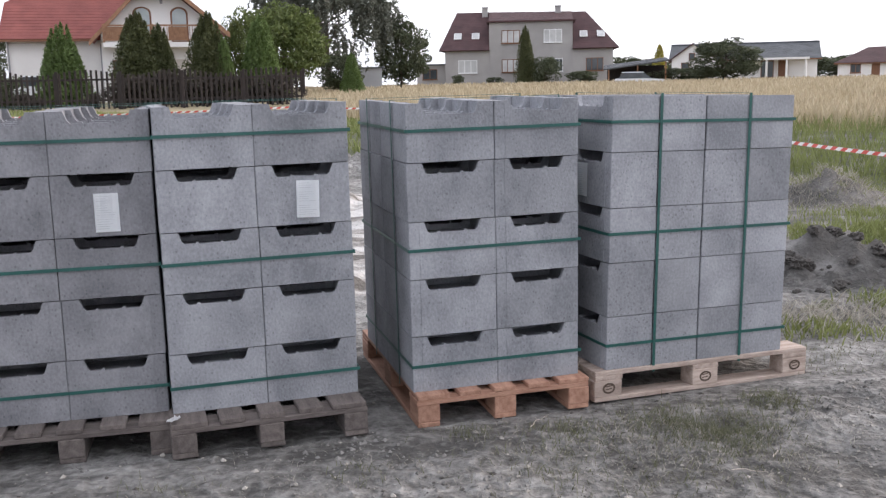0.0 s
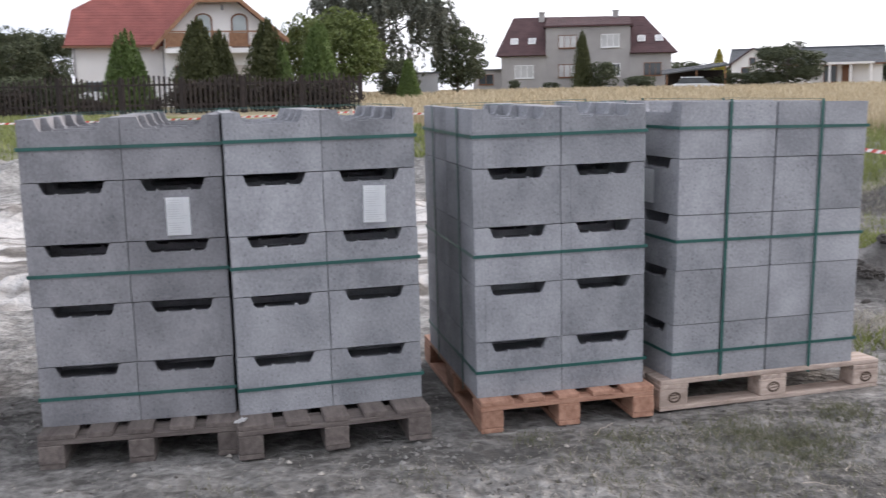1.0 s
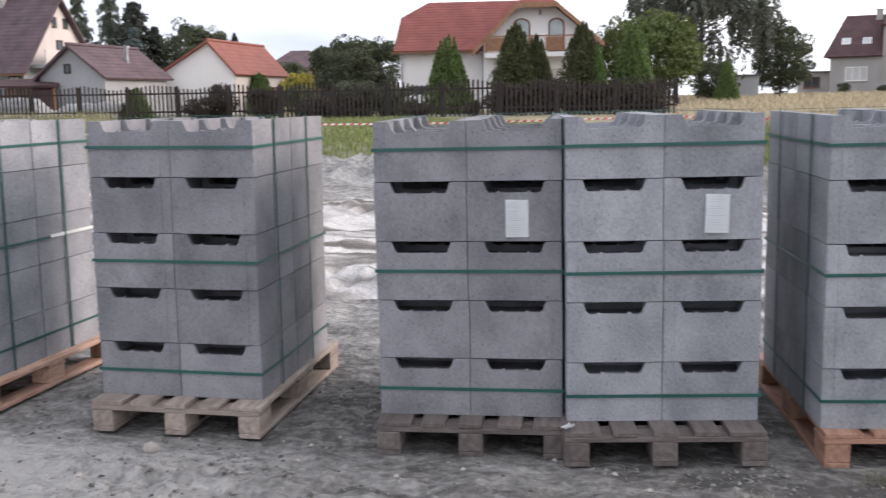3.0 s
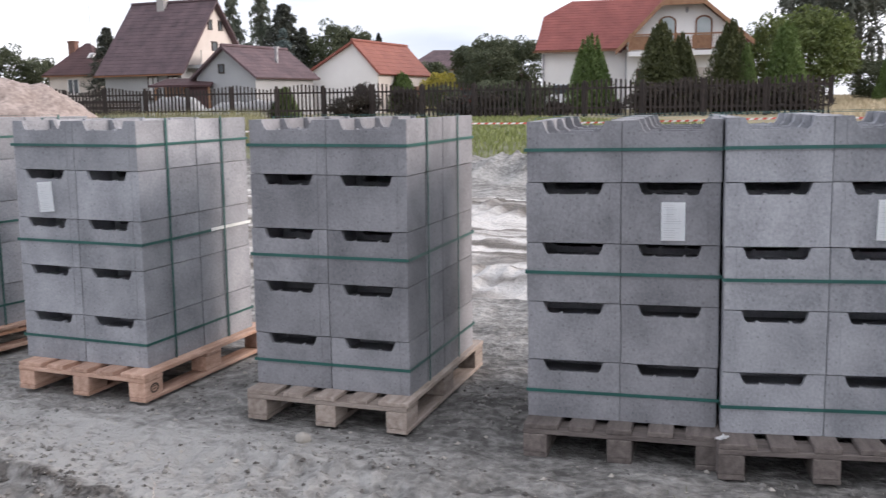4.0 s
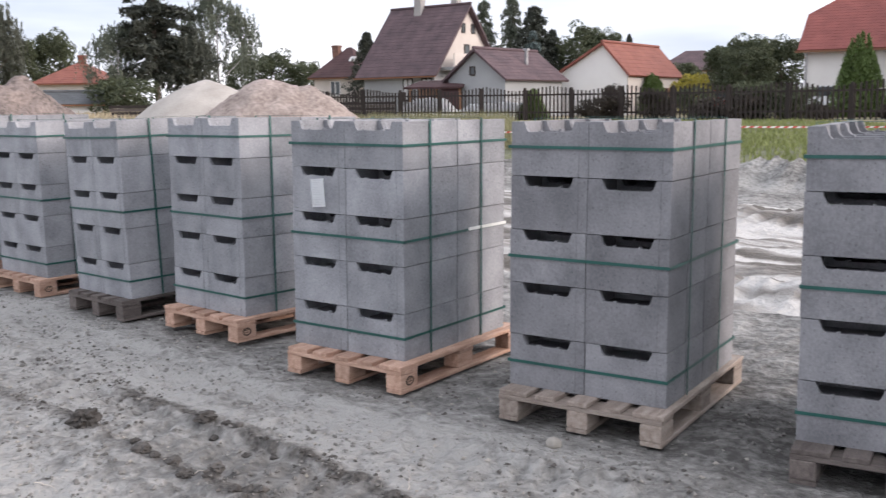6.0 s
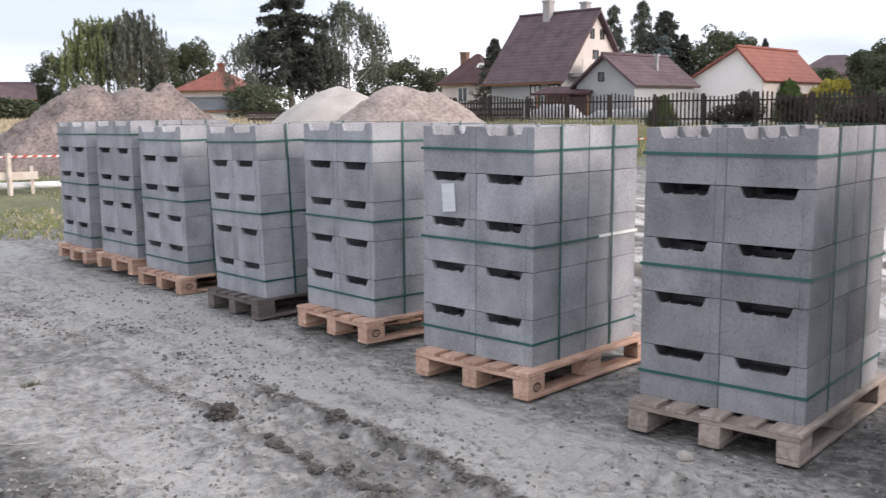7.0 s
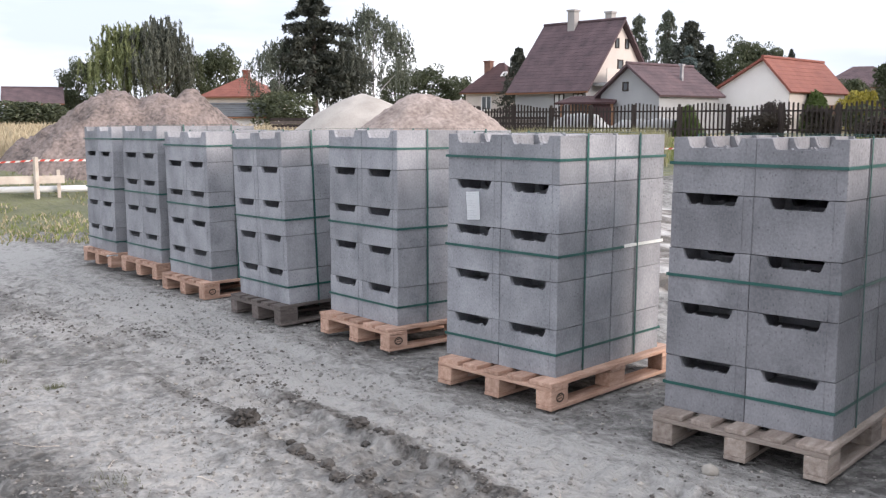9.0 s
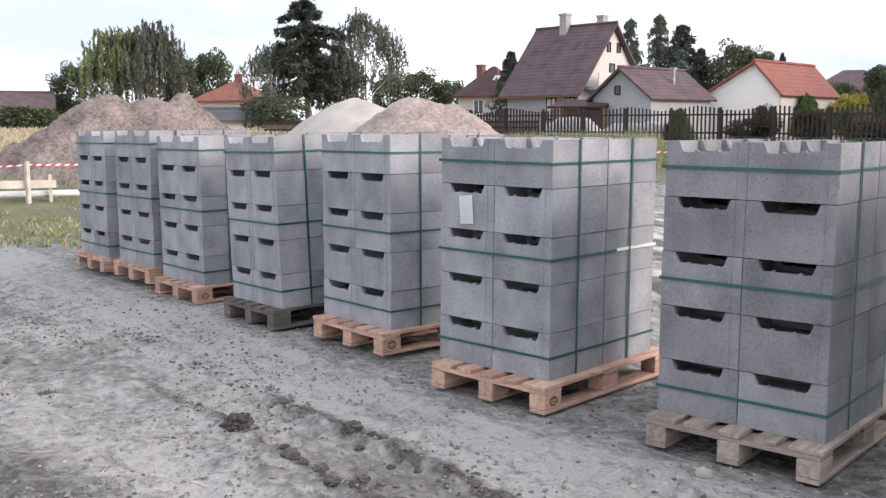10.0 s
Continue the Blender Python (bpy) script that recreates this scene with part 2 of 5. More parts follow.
def box(bm, x0, x1, y0, y1, z0, z1, bevel=0.0):
    r = bmesh.ops.create_cube(bm, size=1.0, matrix=Matrix.Translation(((x0 + x1) / 2, (y0 + y1) / 2, (z0 + z1) / 2)) @ Matrix.Diagonal((x1 - x0, y1 - y0, z1 - z0, 1)))
    if bevel:
        edges = list({e for v in r["verts"] for e in v.link_edges})
        bmesh.ops.bevel(bm, geom=edges, offset=bevel, segments=1, affect="EDGES")
    return bm


def boxed(*a, bevel=0.0):
    return box(bmesh.new(), *a, bevel=bevel)


def prism(bm, pts, d, axis):
    """A flat outline, given as 3D points, thickened by the vector d."""
    d = Vector(d)
    a = [bm.verts.new(p) for p in pts]
    b = [bm.verts.new(Vector(p) + d) for p in pts]
    n = len(pts)
    fs = [bm.faces.new(a), bm.faces.new(b[::-1])]
    for i in range(n):
        fs.append(bm.faces.new((a[i], b[i], b[(i + 1) % n], a[(i + 1) % n])))
    bmesh.ops.recalc_face_normals(bm, faces=fs)
    return bm


def tube(bm, p, q, r0, r1, sides=8):
    p, q = Vector(p), Vector(q)
    d = q - p
    m = Matrix.Translation((p + q) / 2) @ d.to_track_quat("Z", "Y").to_matrix().to_4x4()
    bmesh.ops.create_cone(bm, cap_ends=True, segments=sides, radius1=r0, radius2=r1, depth=d.length, matrix=m)
    return bm


def raw_mesh(name, verts, faces, material, smooth=False):
    me = bpy.data.meshes.new(name)
    me.from_pydata([tuple(v) for v in verts], [], [tuple(f) for f in faces])
    if smooth:
        me.polygons.foreach_set("use_smooth", [True] * len(me.polygons))
    me.materials.append(material)
    me.update()
    return me


def turn(yaw, x, y, z=0.0):
    return pose(x, y, z, 0, 0, yaw)


# ---- ground ----
# x, y, yaw, height, sideways lean and pitch of each pallet, sideways and backwards shift of its load
LOADS = {
    1: (0.531, 4.640, -69.162, -0.013, 0.000, 0.061, -0.016, -0.003),
    2: (0.256, 4.117, 15.844, -0.023, -0.010, 0.055, 0.006, 0.010),
    3: (-0.715, 3.796, 17.877, -0.014, 0.008, 0.133, -0.003, 0.007),
    4: (-1.496, 3.682, 12.879, -0.026, -0.009, 0.108, 0.004, 0.006),
    5: (-2.823, 3.481, 10.665, -0.011, -0.015, 0.110, -0.001, -0.006),
    6: (-4.226, 3.305, 8.366, -0.007, -0.050, 0.110, -0.002, -0.009),
    7: (-5.739, 3.401, 1.905, 0.008, -0.034, 0.101, -0.006, 0.002),
    8: (-6.941, 3.296, 0.410, -0.017, -0.009, 0.084, 0.023, 0.016),
    9: (-8.314, 3.308, 3.141, -0.020, -0.010, 0.082, 0.011, -0.001),
    10: (-9.276, 3.281, 2.453, 0.030, -0.002, 0.058, 0.000, 0.003),
    11: (-10.309, 3.237, 0.944, 0.022, 0.000, 0.060, -0.004, 0.005),
}


def pallet_pose(k):
    x, y, yaw, z, dx, st, tx, ty = LOADS[k]
    return pose(x, y, z, 0, 0, yaw) @ pose(0, 0, 0, math.degrees(tx), -math.degrees(ty), 0)


def nz(x, y, s, k=0.0):
    return noise.noise(Vector((x * s, y * s, k)))


def mound(x, y, cx, cy, rx, ry, h, yaw=0.0, power=1.3):
    c, s = math.cos(radians(yaw)), math.sin(radians(yaw))
    u, v = ((x - cx) * c + (y - cy) * s) / rx, (-(x - cx) * s + (y - cy) * c) / ry
    r = math.sqrt(u * u + v * v)
    return h * (1 - r ** power) if r < 1 else 0.0


def near_load(x, y):
    best = 9.0
    for (px, py, yaw, *rest) in LOADS.values():
        c, s = math.cos(radians(yaw)), math.sin(radians(yaw))
        u, v = (x - px) * c + (y - py) * s, -(x - px) * s + (y - py) * c - 0.6
        best = min(best, max(abs(u) - 0.4, abs(v) - 0.6))
    return best


def rise(x, y):
    """The land round the stripped site lies a little higher and climbs gently."""
    d = math.hypot(x + 4, max(0.0, y - 3))
    if d < 13:
        return 0.0
    k = min(1.0, (d - 13) / 6)
    return 0.45 * k * k * (3 - 2 * k) + 0.010 * max(0.0, min(d, 110) - 20)


def ruts(x, y):
    """A wheel track printed with slanting lugs, crumbled soil along both its edges, and a fainter one beside it."""
    h = 0.0
    for line, w, deep in ((2.23, 0.17, 1.0), (0.80 + 0.05 * (x + 3.7), 0.17, 0.7), (2.84, 0.17, 0.65), (1.62, 0.17, 0.55)):
        if -14 < x < 0.8:
            d = y - line - 0.04 * nz(x, 0, 0.8, line)
            if abs(d) < w:
                lug = math.sin((x + 0.6 * d) * math.tau / 0.145)
                h += deep * (-0.018 + 0.022 * max(-0.5, min(0.7, 1.6 * lug)) * max(0.15, 0.6 + nz(x, y, 0.9, 44)))
            elif abs(d) < w + 0.12:
                loose = max(0.0, nz(x, y, 1.1, 20) + 0.22) * deep * (1.0 if x > -4.6 else 0.45)
                h += loose * (0.03 + 0.05 * nz(x, y, 8, 21) + 0.09 * abs(nz(x, y, 16, 22)))
    return h


def ground_height(x, y):
    up = rise(x, y)
    far = max(abs(x + 4) - 16, y - 26, -2 - y, 0)
    if far > 14:
        return up
    h = 0.026 * nz(x, y, 0.6) + 0.022 * nz(x, y, 2.1, 3) + 0.014 * nz(x, y, 5.3, 5) + 0.013 * nz(x, y, 12.0, 8) + 0.020 * max(0.0, nz(x, y, 8.0, 31) - 0.1) + ruts(x, y)
    if y < 6:
        h += 0.008 * nz(x, y, 24.0, 9) + 0.016 * max(0.0, abs(nz(x, y, 18.0, 15)) - 0.22)
    rough = 0
    if x > 0.8 and y > 4.5:
        rough += mound(x, y, 2.75, 7.0, 0.95, 0.50, 0.34, -8) + mound(x, y, 4.3, 7.2, 1.1, 0.5, 0.30, 10) + mound(x, y, 4.45, 11.2, 0.8, 0.5, 0.42, 0, 1.0) + mound(x, y, 6.8, 8.0, 1.4, 1.0, 0.35)
    if y > 6.0 and x < 2:
        rough += mound(x, y, -6.5, 16.6, 9.0, 1.0, 0.40, 4) + mound(x, y, -4, 11.6, 7.0, 0.7, 0.14, 3) + mound(x, y, -3.5, 6.9, 5.0, 0.5, 0.10, 4)
        h += 0.07 * nz(x * 0.4, y, 1.3, 9) + 0.045 * nz(x * 0.6, y, 3.7, 10) if y < 16 else 0
    if rough:
        h += rough * (1 + 0.5 * nz(x, y, 2.6, 2) + 0.4 * nz(x, y, 7, 4)) + 0.06 * nz(x, y, 6, 6) + 0.03 * nz(x, y, 14, 6)
    d = near_load(x, y)
    if d < 0.35:
        k = max(0.0, d / 0.35)
        h = h * k - 0.026 * (1 - k)
    return h * max(0.0, 1 - far / 14) + up


def spread(fine0, fine1, step, lo, hi):
    """Grid lines, even between fine0 and fine1 and ever wider apart beyond."""
    a = list(np.arange(fine0, fine1, step))
    for sign, start, end in ((1, fine1, hi), (-1, fine0 - step, lo)):
        s, v = step, start
        while (end - v) * sign > 0:
            a.append(v)
            s *= 1.035 if s < 0.5 else 1.14
            v += s * sign
        a.append(end)
    return sorted(a)


GX, GY = spread(-6.9, 2.4, 0.026, -900, 900), spread(1.0, 4.6, 0.032, -900, 1500)
g_verts = [(x, y, ground_height(x, y)) for y in GY for x in GX]
gw = len(GX)
g_faces = [(j * gw + i, j * gw + i + 1, (j + 1) * gw + i + 1, (j + 1) * gw + i) for j in range(len(GY) - 1) for i in range(gw - 1)]


def ground_material():
    m = bpy.data.materials.new("sandy_site_earth")
    m.use_nodes = True
    n, l = m.node_tree.nodes, m.node_tree.links
    b = n["Principled BSDF"]
    co = n.new("ShaderNodeTexCoord")
    sep = n.new("ShaderNodeSeparateXYZ")
    l.new(co.outputs["Object"], sep.inputs[0])

    def noise_tex(scale, detail=6, stretch=None):
        t = n.new("ShaderNodeTexNoise")
        t.inputs["Scale"].default_value, t.inputs["Detail"].default_value = scale, detail
        if stretch:
            mp = n.new("ShaderNodeMapping")
            mp.inputs["Scale"].default_value = stretch
            l.new(co.outputs["Object"], mp.inputs["Vector"])
            l.new(mp.outputs[0], t.inputs["Vector"])
        else:
            l.new(co.outputs["Object"], t.inputs["Vector"])
        return t.outputs["Fac"]

    def ramp(fac, stops):
        r = n.new("ShaderNodeValToRGB")
        while len(r.color_ramp.elements) < len(stops):
            r.color_ramp.elements.new(0.5)
        for e, (p, c) in zip(r.color_ramp.elements, stops):
            e.position, e.color = p, rgb(c)
        l.new(fac, r.inputs[0])
        return r.outputs[0]

    def mix(f, a, c, mode="MIX"):
        x = n.new("ShaderNodeMixRGB")
        x.blend_type = mode
        for i, v in enumerate((f, a, c)):
            if isinstance(v, (int, float)):
                x.inputs[i].default_value = v
            elif isinstance(v, tuple):
                x.inputs[i].default_value = rgb(v)
            else:
                l.new(v, x.inputs[i])
        return x.outputs[0]

    def maths(op, a, c, d=None):
        x = n.new("ShaderNodeMath")
        x.operation = op
        for i, v in enumerate((a, c, d)):
            if v is None:
                continue
            if isinstance(v, (int, float)):
                x.inputs[i].default_value = v
            else:
                l.new(v, x.inputs[i])
        return x.outputs[0]

    patches = noise_tex(0.75, 8, (0.75, 1.5, 1))
    grain = noise_tex(48, 8)
    mid = noise_tex(8.0, 9, (1, 1.2, 1))
    streaks = noise_tex(2.4, 8, (0.45, 2.2, 1))
    X, Y = sep.outputs["X"], sep.outputs["Y"]

    def band(centre, half, soft):
        away = maths("SUBTRACT", maths("ABSOLUTE", maths("SUBTRACT", Y, centre), 0.0), half)
        return maths("MINIMUM", maths("MAXIMUM", maths("SUBTRACT", 1.0, maths("DIVIDE", away, soft)), 0.0), 1.0)

    def west(x0, soft):
        return maths("MINIMUM", maths("MAXIMUM", maths("DIVIDE", maths("SUBTRACT", x0, X), soft), 0.0), 1.0)

    # how pale the sand lies: more along the trodden strips, less towards the pallets and eastwards
    tone = maths("MULTIPLY_ADD", patches, 0.95, -0.475)
    tone = maths("MULTIPLY_ADD", maths("SUBTRACT", mid, 0.5), 0.75, tone)
    tone = maths("MULTIPLY_ADD", maths("SUBTRACT", streaks, 0.5), 0.45, tone)
    crumbly = noise_tex(21, 9)
    tone = maths("MULTIPLY_ADD", maths("SUBTRACT", crumbly, 0.5), 0.75, tone)
    tone = maths("MULTIPLY_ADD", maths("SUBTRACT", grain, 0.5), 0.30, tone)
    tone = maths("MULTIPLY_ADD", maths("MULTIPLY", band(2.80, 0.22, 0.30), west(-1.9, 1.5)), 0.22, tone)
    tone = maths("MULTIPLY_ADD", maths("MULTIPLY", band(1.55, 0.10, 0.35), west(-3.2, 1.2)), 0.035, tone)
    tone = maths("MULTIPLY_ADD", maths("MULTIPLY", band(2.23, 0.12, 0.06), west(-4.0, 0.8)), 0.10, tone)
    tone = maths("MULTIPLY_ADD", maths("MULTIPLY", band(4.15, 0.72, 0.28), west(3.2, 2.0)), -0.085, tone)
    tone = maths("MULTIPLY_ADD", west(-1.2, 2.6), 0.10, tone)
    tone = maths("MULTIPLY_ADD", maths("MULTIPLY", band(0.95, 0.18, 0.22), mid), -0.26, tone)
    earth = ramp(maths("ADD", tone, 0.5), [(0.26, (0.070, 0.067, 0.063)), (0.42, (0.142, 0.137, 0.131)), (0.56, (0.215, 0.209, 0.200)), (0.80, (0.355, 0.347, 0.333))])
    # dark crumbled soil along the edges of the wheel track
    off = maths("ABSOLUTE", maths("SUBTRACT", Y, 2.23), 0.0)
    near = maths("SUBTRACT", 1.0, maths("DIVIDE", maths("ABSOLUTE", maths("SUBTRACT", off, 0.205), 0.0), 0.13))
    berm = maths("MULTIPLY", maths("MAXIMUM", near, 0.0), maths("MULTIPLY", noise_tex(11, 9), noise_tex(0.9, 4)))
    berm = maths("MULTIPLY", berm, maths("LESS_THAN", X, 0.3))
    berm = maths("MULTIPLY", berm, maths("MULTIPLY_ADD", west(-4.5, 1.4), -0.45, 1.0))
    berm = ramp(berm, [(0.13, (0, 0, 0)), (0.24, (1, 1, 1))])
    earth = mix(berm, earth, ramp(grain, [(0.36, (0.04, 0.036, 0.033)), (0.64, (0.145, 0.133, 0.122))]))
    # darker floor of the wheel track, east of about x = -4
    rutted = maths("MULTIPLY", maths("MULTIPLY", band(2.23, 0.13, 0.05), maths("SUBTRACT", 1.0, west(-3.7, 0.5))), 0.45)
    earth = mix(rutted, earth, ramp(mid, [(0.36, (0.08, 0.075, 0.069)), (0.64, (0.19, 0.181, 0.171))]))
    # pale streaked sand behind the row of pallets
    wob = noise_tex(0.5, 5)
    pale = ramp(noise_tex(1.5, 9, (0.30, 1.9, 1)), [(0.40, (0.12, 0.108, 0.097)), (0.47, (0.27, 0.252, 0.235)), (0.58, (0.54, 0.525, 0.51))])
    ypale = maths("MULTIPLY", maths("GREATER_THAN", maths("ADD", sep.outputs["Y"], wob), 6.9), maths("LESS_THAN", maths("ADD", sep.outputs["Y"], wob), 13.6))
    xpale = maths("LESS_THAN", maths("ADD", sep.outputs["X"], wob), 1.2)
    earth = mix(maths("MULTIPLY", ypale, xpale), earth, pale)
    # dark dug soil on the mounds beside the site
    dug = maths("MULTIPLY", maths("GREATER_THAN", maths("ADD", sep.outputs["X"], wob), 2.3), maths("GREATER_THAN", maths("ADD", sep.outputs["Y"], maths("MULTIPLY", mid, 1.2)), 7.2))
    earth = mix(maths("MULTIPLY", dug, 0.75), earth, ramp(noise_tex(3, 8), [(0.36, (0.05, 0.046, 0.042)), (0.54, (0.12, 0.112, 0.106)), (0.68, (0.27, 0.26, 0.25))]))
    # grass begins beyond the site
    turf = ramp(noise_tex(1.4, 6), [(0.35, (0.075, 0.085, 0.03)), (0.65, (0.15, 0.16, 0.065))])
    hay = ramp(noise_tex(0.35, 6), [(0.35, (0.20, 0.17, 0.08)), (0.65, (0.36, 0.29, 0.16))])
    edge = maths("ADD", sep.outputs["Y"], maths("MULTIPLY", wob, 4.0))
    lawn = maths("GREATER_THAN", edge, 19.8)
    left = maths("LESS_THAN", maths("ADD", sep.outputs["X"], maths("MULTIPLY", wob, 3.0)), -12.2)
    tufts = maths("GREATER_THAN", noise_tex(0.9, 7), 0.60)
    left = maths("MULTIPLY", left, maths("LESS_THAN", sep.outputs["X"], -12.0))
    right = maths("MULTIPLY", maths("MULTIPLY", maths("GREATER_THAN", sep.outputs["X"], 2.2), maths("GREATER_THAN", sep.outputs["Y"], 5.6)), tufts)
    grass = maths("MAXIMUM", maths("MAXIMUM", lawn, left), right)
    hayz = maths("GREATER_THAN", maths("ADD", maths("ADD", sep.outputs["Y"], maths("MULTIPLY", sep.outputs["X"], 0.9)), maths("MULTIPLY", wob, 4)), 26)
    hayl = maths("LESS_THAN", sep.outputs["X"], -24)
    turf = mix(maths("MAXIMUM", hayz, hayl), turf, hay)
    colour = mix(maths("MULTIPLY", grass, maths("MULTIPLY_ADD", mid, 0.9, 0.35)), earth, turf)
    l.new(colour, b.inputs["Base Color"])
    b.inputs["Roughness"].default_value = 0.95
    bp = n.new("ShaderNodeBump")
    bp.inputs["Strength"].default_value, bp.inputs["Distance"].default_value = 1.0, 0.045
    l.new(maths("ADD", maths("ADD", maths("MULTIPLY", mid, 1.0), maths("MULTIPLY", crumbly, 0.7)), maths("MULTIPLY", grain, 0.3)), bp.inputs["Height"])
    l.new(bp.outputs[0], b.inputs["Normal"])
    return m


ground = new("ground", raw_mesh("ground", g_verts, g_faces, ground_material(), True))
tagged(ground, "dry grey sandy earth with wheel tracks, giving way to grass", "ground", kind="structure")

# ---- pallets ----
W, D, H = 0.777, 0.992, 1.246
ROW = H / 5
BW, BD = W / 2, D / 4


def pallet_meshes():
    r = {}
    r["outer_board"] = boxed(-0.6, 0.6, -0.0725, 0.0725, -0.011, 0.011, bevel=0.003)
    r["thin_board"] = boxed(-0.6, 0.6, -0.05, 0.05, -0.011, 0.011, bevel=0.003)
    r["stringer"] = boxed(-0.4, 0.4, -0.0725, 0.0725, -0.011, 0.011, bevel=0.003)
    r["foot"] = boxed(-0.0725, 0.0725, -0.05, 0.05, -0.039, 0.039, bevel=0.004)
    return r


PALLET_MESH = {}
for tone, material in (("new", M_wood_new), ("red", M_wood_red), ("grey", M_wood_grey), ("pale", M_wood_pale), ("tan", M_wood_tan)):
    PALLET_MESH[tone] = {k: mesh_of(k, b, material) for k, b in pallet_meshes().items()}


def place(ob, x, y, z, rz=0.0, jitter=0.0):
    ob.matrix_basis = pose(x + random.uniform(-jitter, jitter), y + random.uniform(-jitter, jitter), z, 0, 0, rz + random.uniform(-jitter, jitter) * 60)
    return ob


def pallet(k, tone, feet, label, marked=()):
    p = thing("pallet", pallet_pose(k), label, "pallet", "pallets in the row")
    for x, name in ((-0.3275, "outer_board"), (-0.160, "thin_board"), (0.0, "thin_board"), (0.163, "thin_board"), (0.3275, "outer_board")):
        place(part("deck_board", PALLET_MESH[tone][name], None, p), x, 0.6, 0.133, 90, 0.004)
    for y in (0.0725, 0.6, 1.1275):
        place(part("stringer_board", PALLET_MESH[tone]["stringer"], None, p), 0, y, 0.111, 0, 0.001)
        for x in (-0.35, 0.0, 0.35):
            f = part("foot_block", PALLET_MESH[feet]["foot"], None, p)
            place(f, x, y, 0.061, 90, 0.003)
    for x, name in ((-0.35, "thin_board"), (0.0, "thin_board"), (0.35, "thin_board")):
        place(part("runner_board", PALLET_MESH[tone][name], None, p), x, 0.6, 0.011, 90, 0.001)
    for side, pos in marked:
        # burnt stamps on the foot blocks, as plain rings and bars
        bm = bmesh.new()
        for i in range(14):
            a0, a1 = i * math.tau / 14, (i + 1) * math.tau / 14
            o = [(0.034 * math.cos(a), 0.026 * math.sin(a)) for a in (a0, a1)]
            q = [(0.024 * math.cos(a), 0.017 * math.sin(a)) for a in (a0, a1)]
            bm.faces.new([bm.verts.new((u, 0, v)) for u, v in (o[0], o[1], q[1], q[0])])
        for z in (-0.008, 0.006):
            bm.faces.new([bm.verts.new(v) for v in ((-0.018, 0, z), (0.016, 0, z + 0.004), (0.016, 0, z + 0.009), (-0.018, 0, z + 0.005))])
        s = part("stamp", bm, M_burn, p, "dark burnt-in oval stamp")
        s.matrix_basis = pose(0.402, pos, 0.062, 0, 0, 90) if side == "side" else pose(pos, -0.002, 0.062)
    return p


TONES = {1: ("pale", "pale"), 2: ("red", "red"), 3: ("grey", "grey"), 4: ("grey", "grey"), 5: ("tan", "tan"), 6: ("new", "new"), 7: ("new", "new"), 8: ("grey", "grey"), 9: ("new", "new"), 10: ("new", "new"), 11: ("new", "new")}
WOOD = {"pale": "pale greyish wooden pallet on bare earth under grey blocks", "tan": "dusty grey-tan wooden pallet on bare earth under grey blocks", "new": "fresh pale brown wooden pallet on bare earth under grey blocks", "red": "reddish brown wooden pallet on bare earth under grey blocks", "grey": "weathered grey-brown wooden pallet on bare earth under grey blocks"}
for k, (tone, feet) in TONES.items():
    pallet(k, tone, feet, WOOD[tone], (("side", 0.0725), ("side", 0.6), ("side", 1.1275)) if k == 1 else (("side", 0.0725),) if k in (6, 7, 9) else ())


# ---- hollow concrete blocks, strapped into loads ----
def block_mesh(seed):
    """A hollow formwork block: two long walls with a shallow tray-shaped notch in the top edge, two end walls, a web."""
    rnd = random.Random(seed)
    bm = bmesh.new()
    g = 0.0011
    w, d, h = BW - 2 * g, BD - 2 * g, ROW - 0.0035
    t = 0.022
    s = 0.046
    c = 0.003
    n0, n1, nd = w / 2 - 0.126, w / 2 + 0.126, 0.047
    for back in (0, 1):
        y0, y1 = (0.0, t) if not back else (d - t, d)
        pts = [(s, 0), (w - s, 0), (w - s, h), (n1, h), (n1 - 0.014, h - nd + 0.010), (n1 - 0.024, h - nd)]
        for b in (0.70, 0.28):
            bx = n0 + (n1 - n0) * (b + rnd.uniform(-0.04, 0.04))
            r = rnd.uniform(0.004, 0.009)
            pts += [(bx + r, h - nd + rnd.uniform(-0.002, 0.002)), (bx + r * 0.5, h - nd + r), (bx - r * 0.5, h - nd + r * 0.9), (bx - r, h - nd)]
        pts += [(n0 + 0.024, h - nd), (n0 + 0.014, h - nd + 0.010), (n0, h), (s, h)]
        prism(bm, [(x, y0, z) for x, z in pts], (0, y1 - y0, 0), "y")
    for x0, x1 in ((0.0, s), (w - s, w)):
        # end walls with chamfered corners, set back a little from the long faces
        e = 0.0025
        out = [(x0, e + (c if x0 == 0 else 0)), (x0 + (c if x0 == 0 else 0), e), (x1 - (c if x0 else 0), e), (x1, e + (c if x0 else 0)), (x1, d - e - (c if x0 else 0)), (x1 - (c if x0 else 0), d - e), (x0 + (c if x0 == 0 else 0), d - e), (x0, d - e - (c if x0 == 0 else 0))]
        pts = []
        for p in out:
            if not pts or (abs(p[0] - pts[-1][0]) + abs(p[1] - pts[-1][1])) > 1e-6:
                pts.append(p)
        if abs(pts[0][0] - pts[-1][0]) + abs(pts[0][1] - pts[-1][1]) < 1e-6:
            pts.pop()
        prism(bm, [(x, y, 0) for x, y in pts], (0, 0, h), "z")
    box(bm, w / 2 - 0.02, w / 2 + 0.02, t, d - t, 0, h - 0.13)
    # slab added across the cavity to block daylight, so the slots stay dark
    box(bm, s, w - s, t, d - t, h - nd - 0.05, h - nd - 0.025)
    return mesh_of("concrete_block", bm, M_concrete)


BLOCKS = [block_mesh(i) for i in range(6)]
DARK_BLOCKS = [b.copy() for b in BLOCKS]
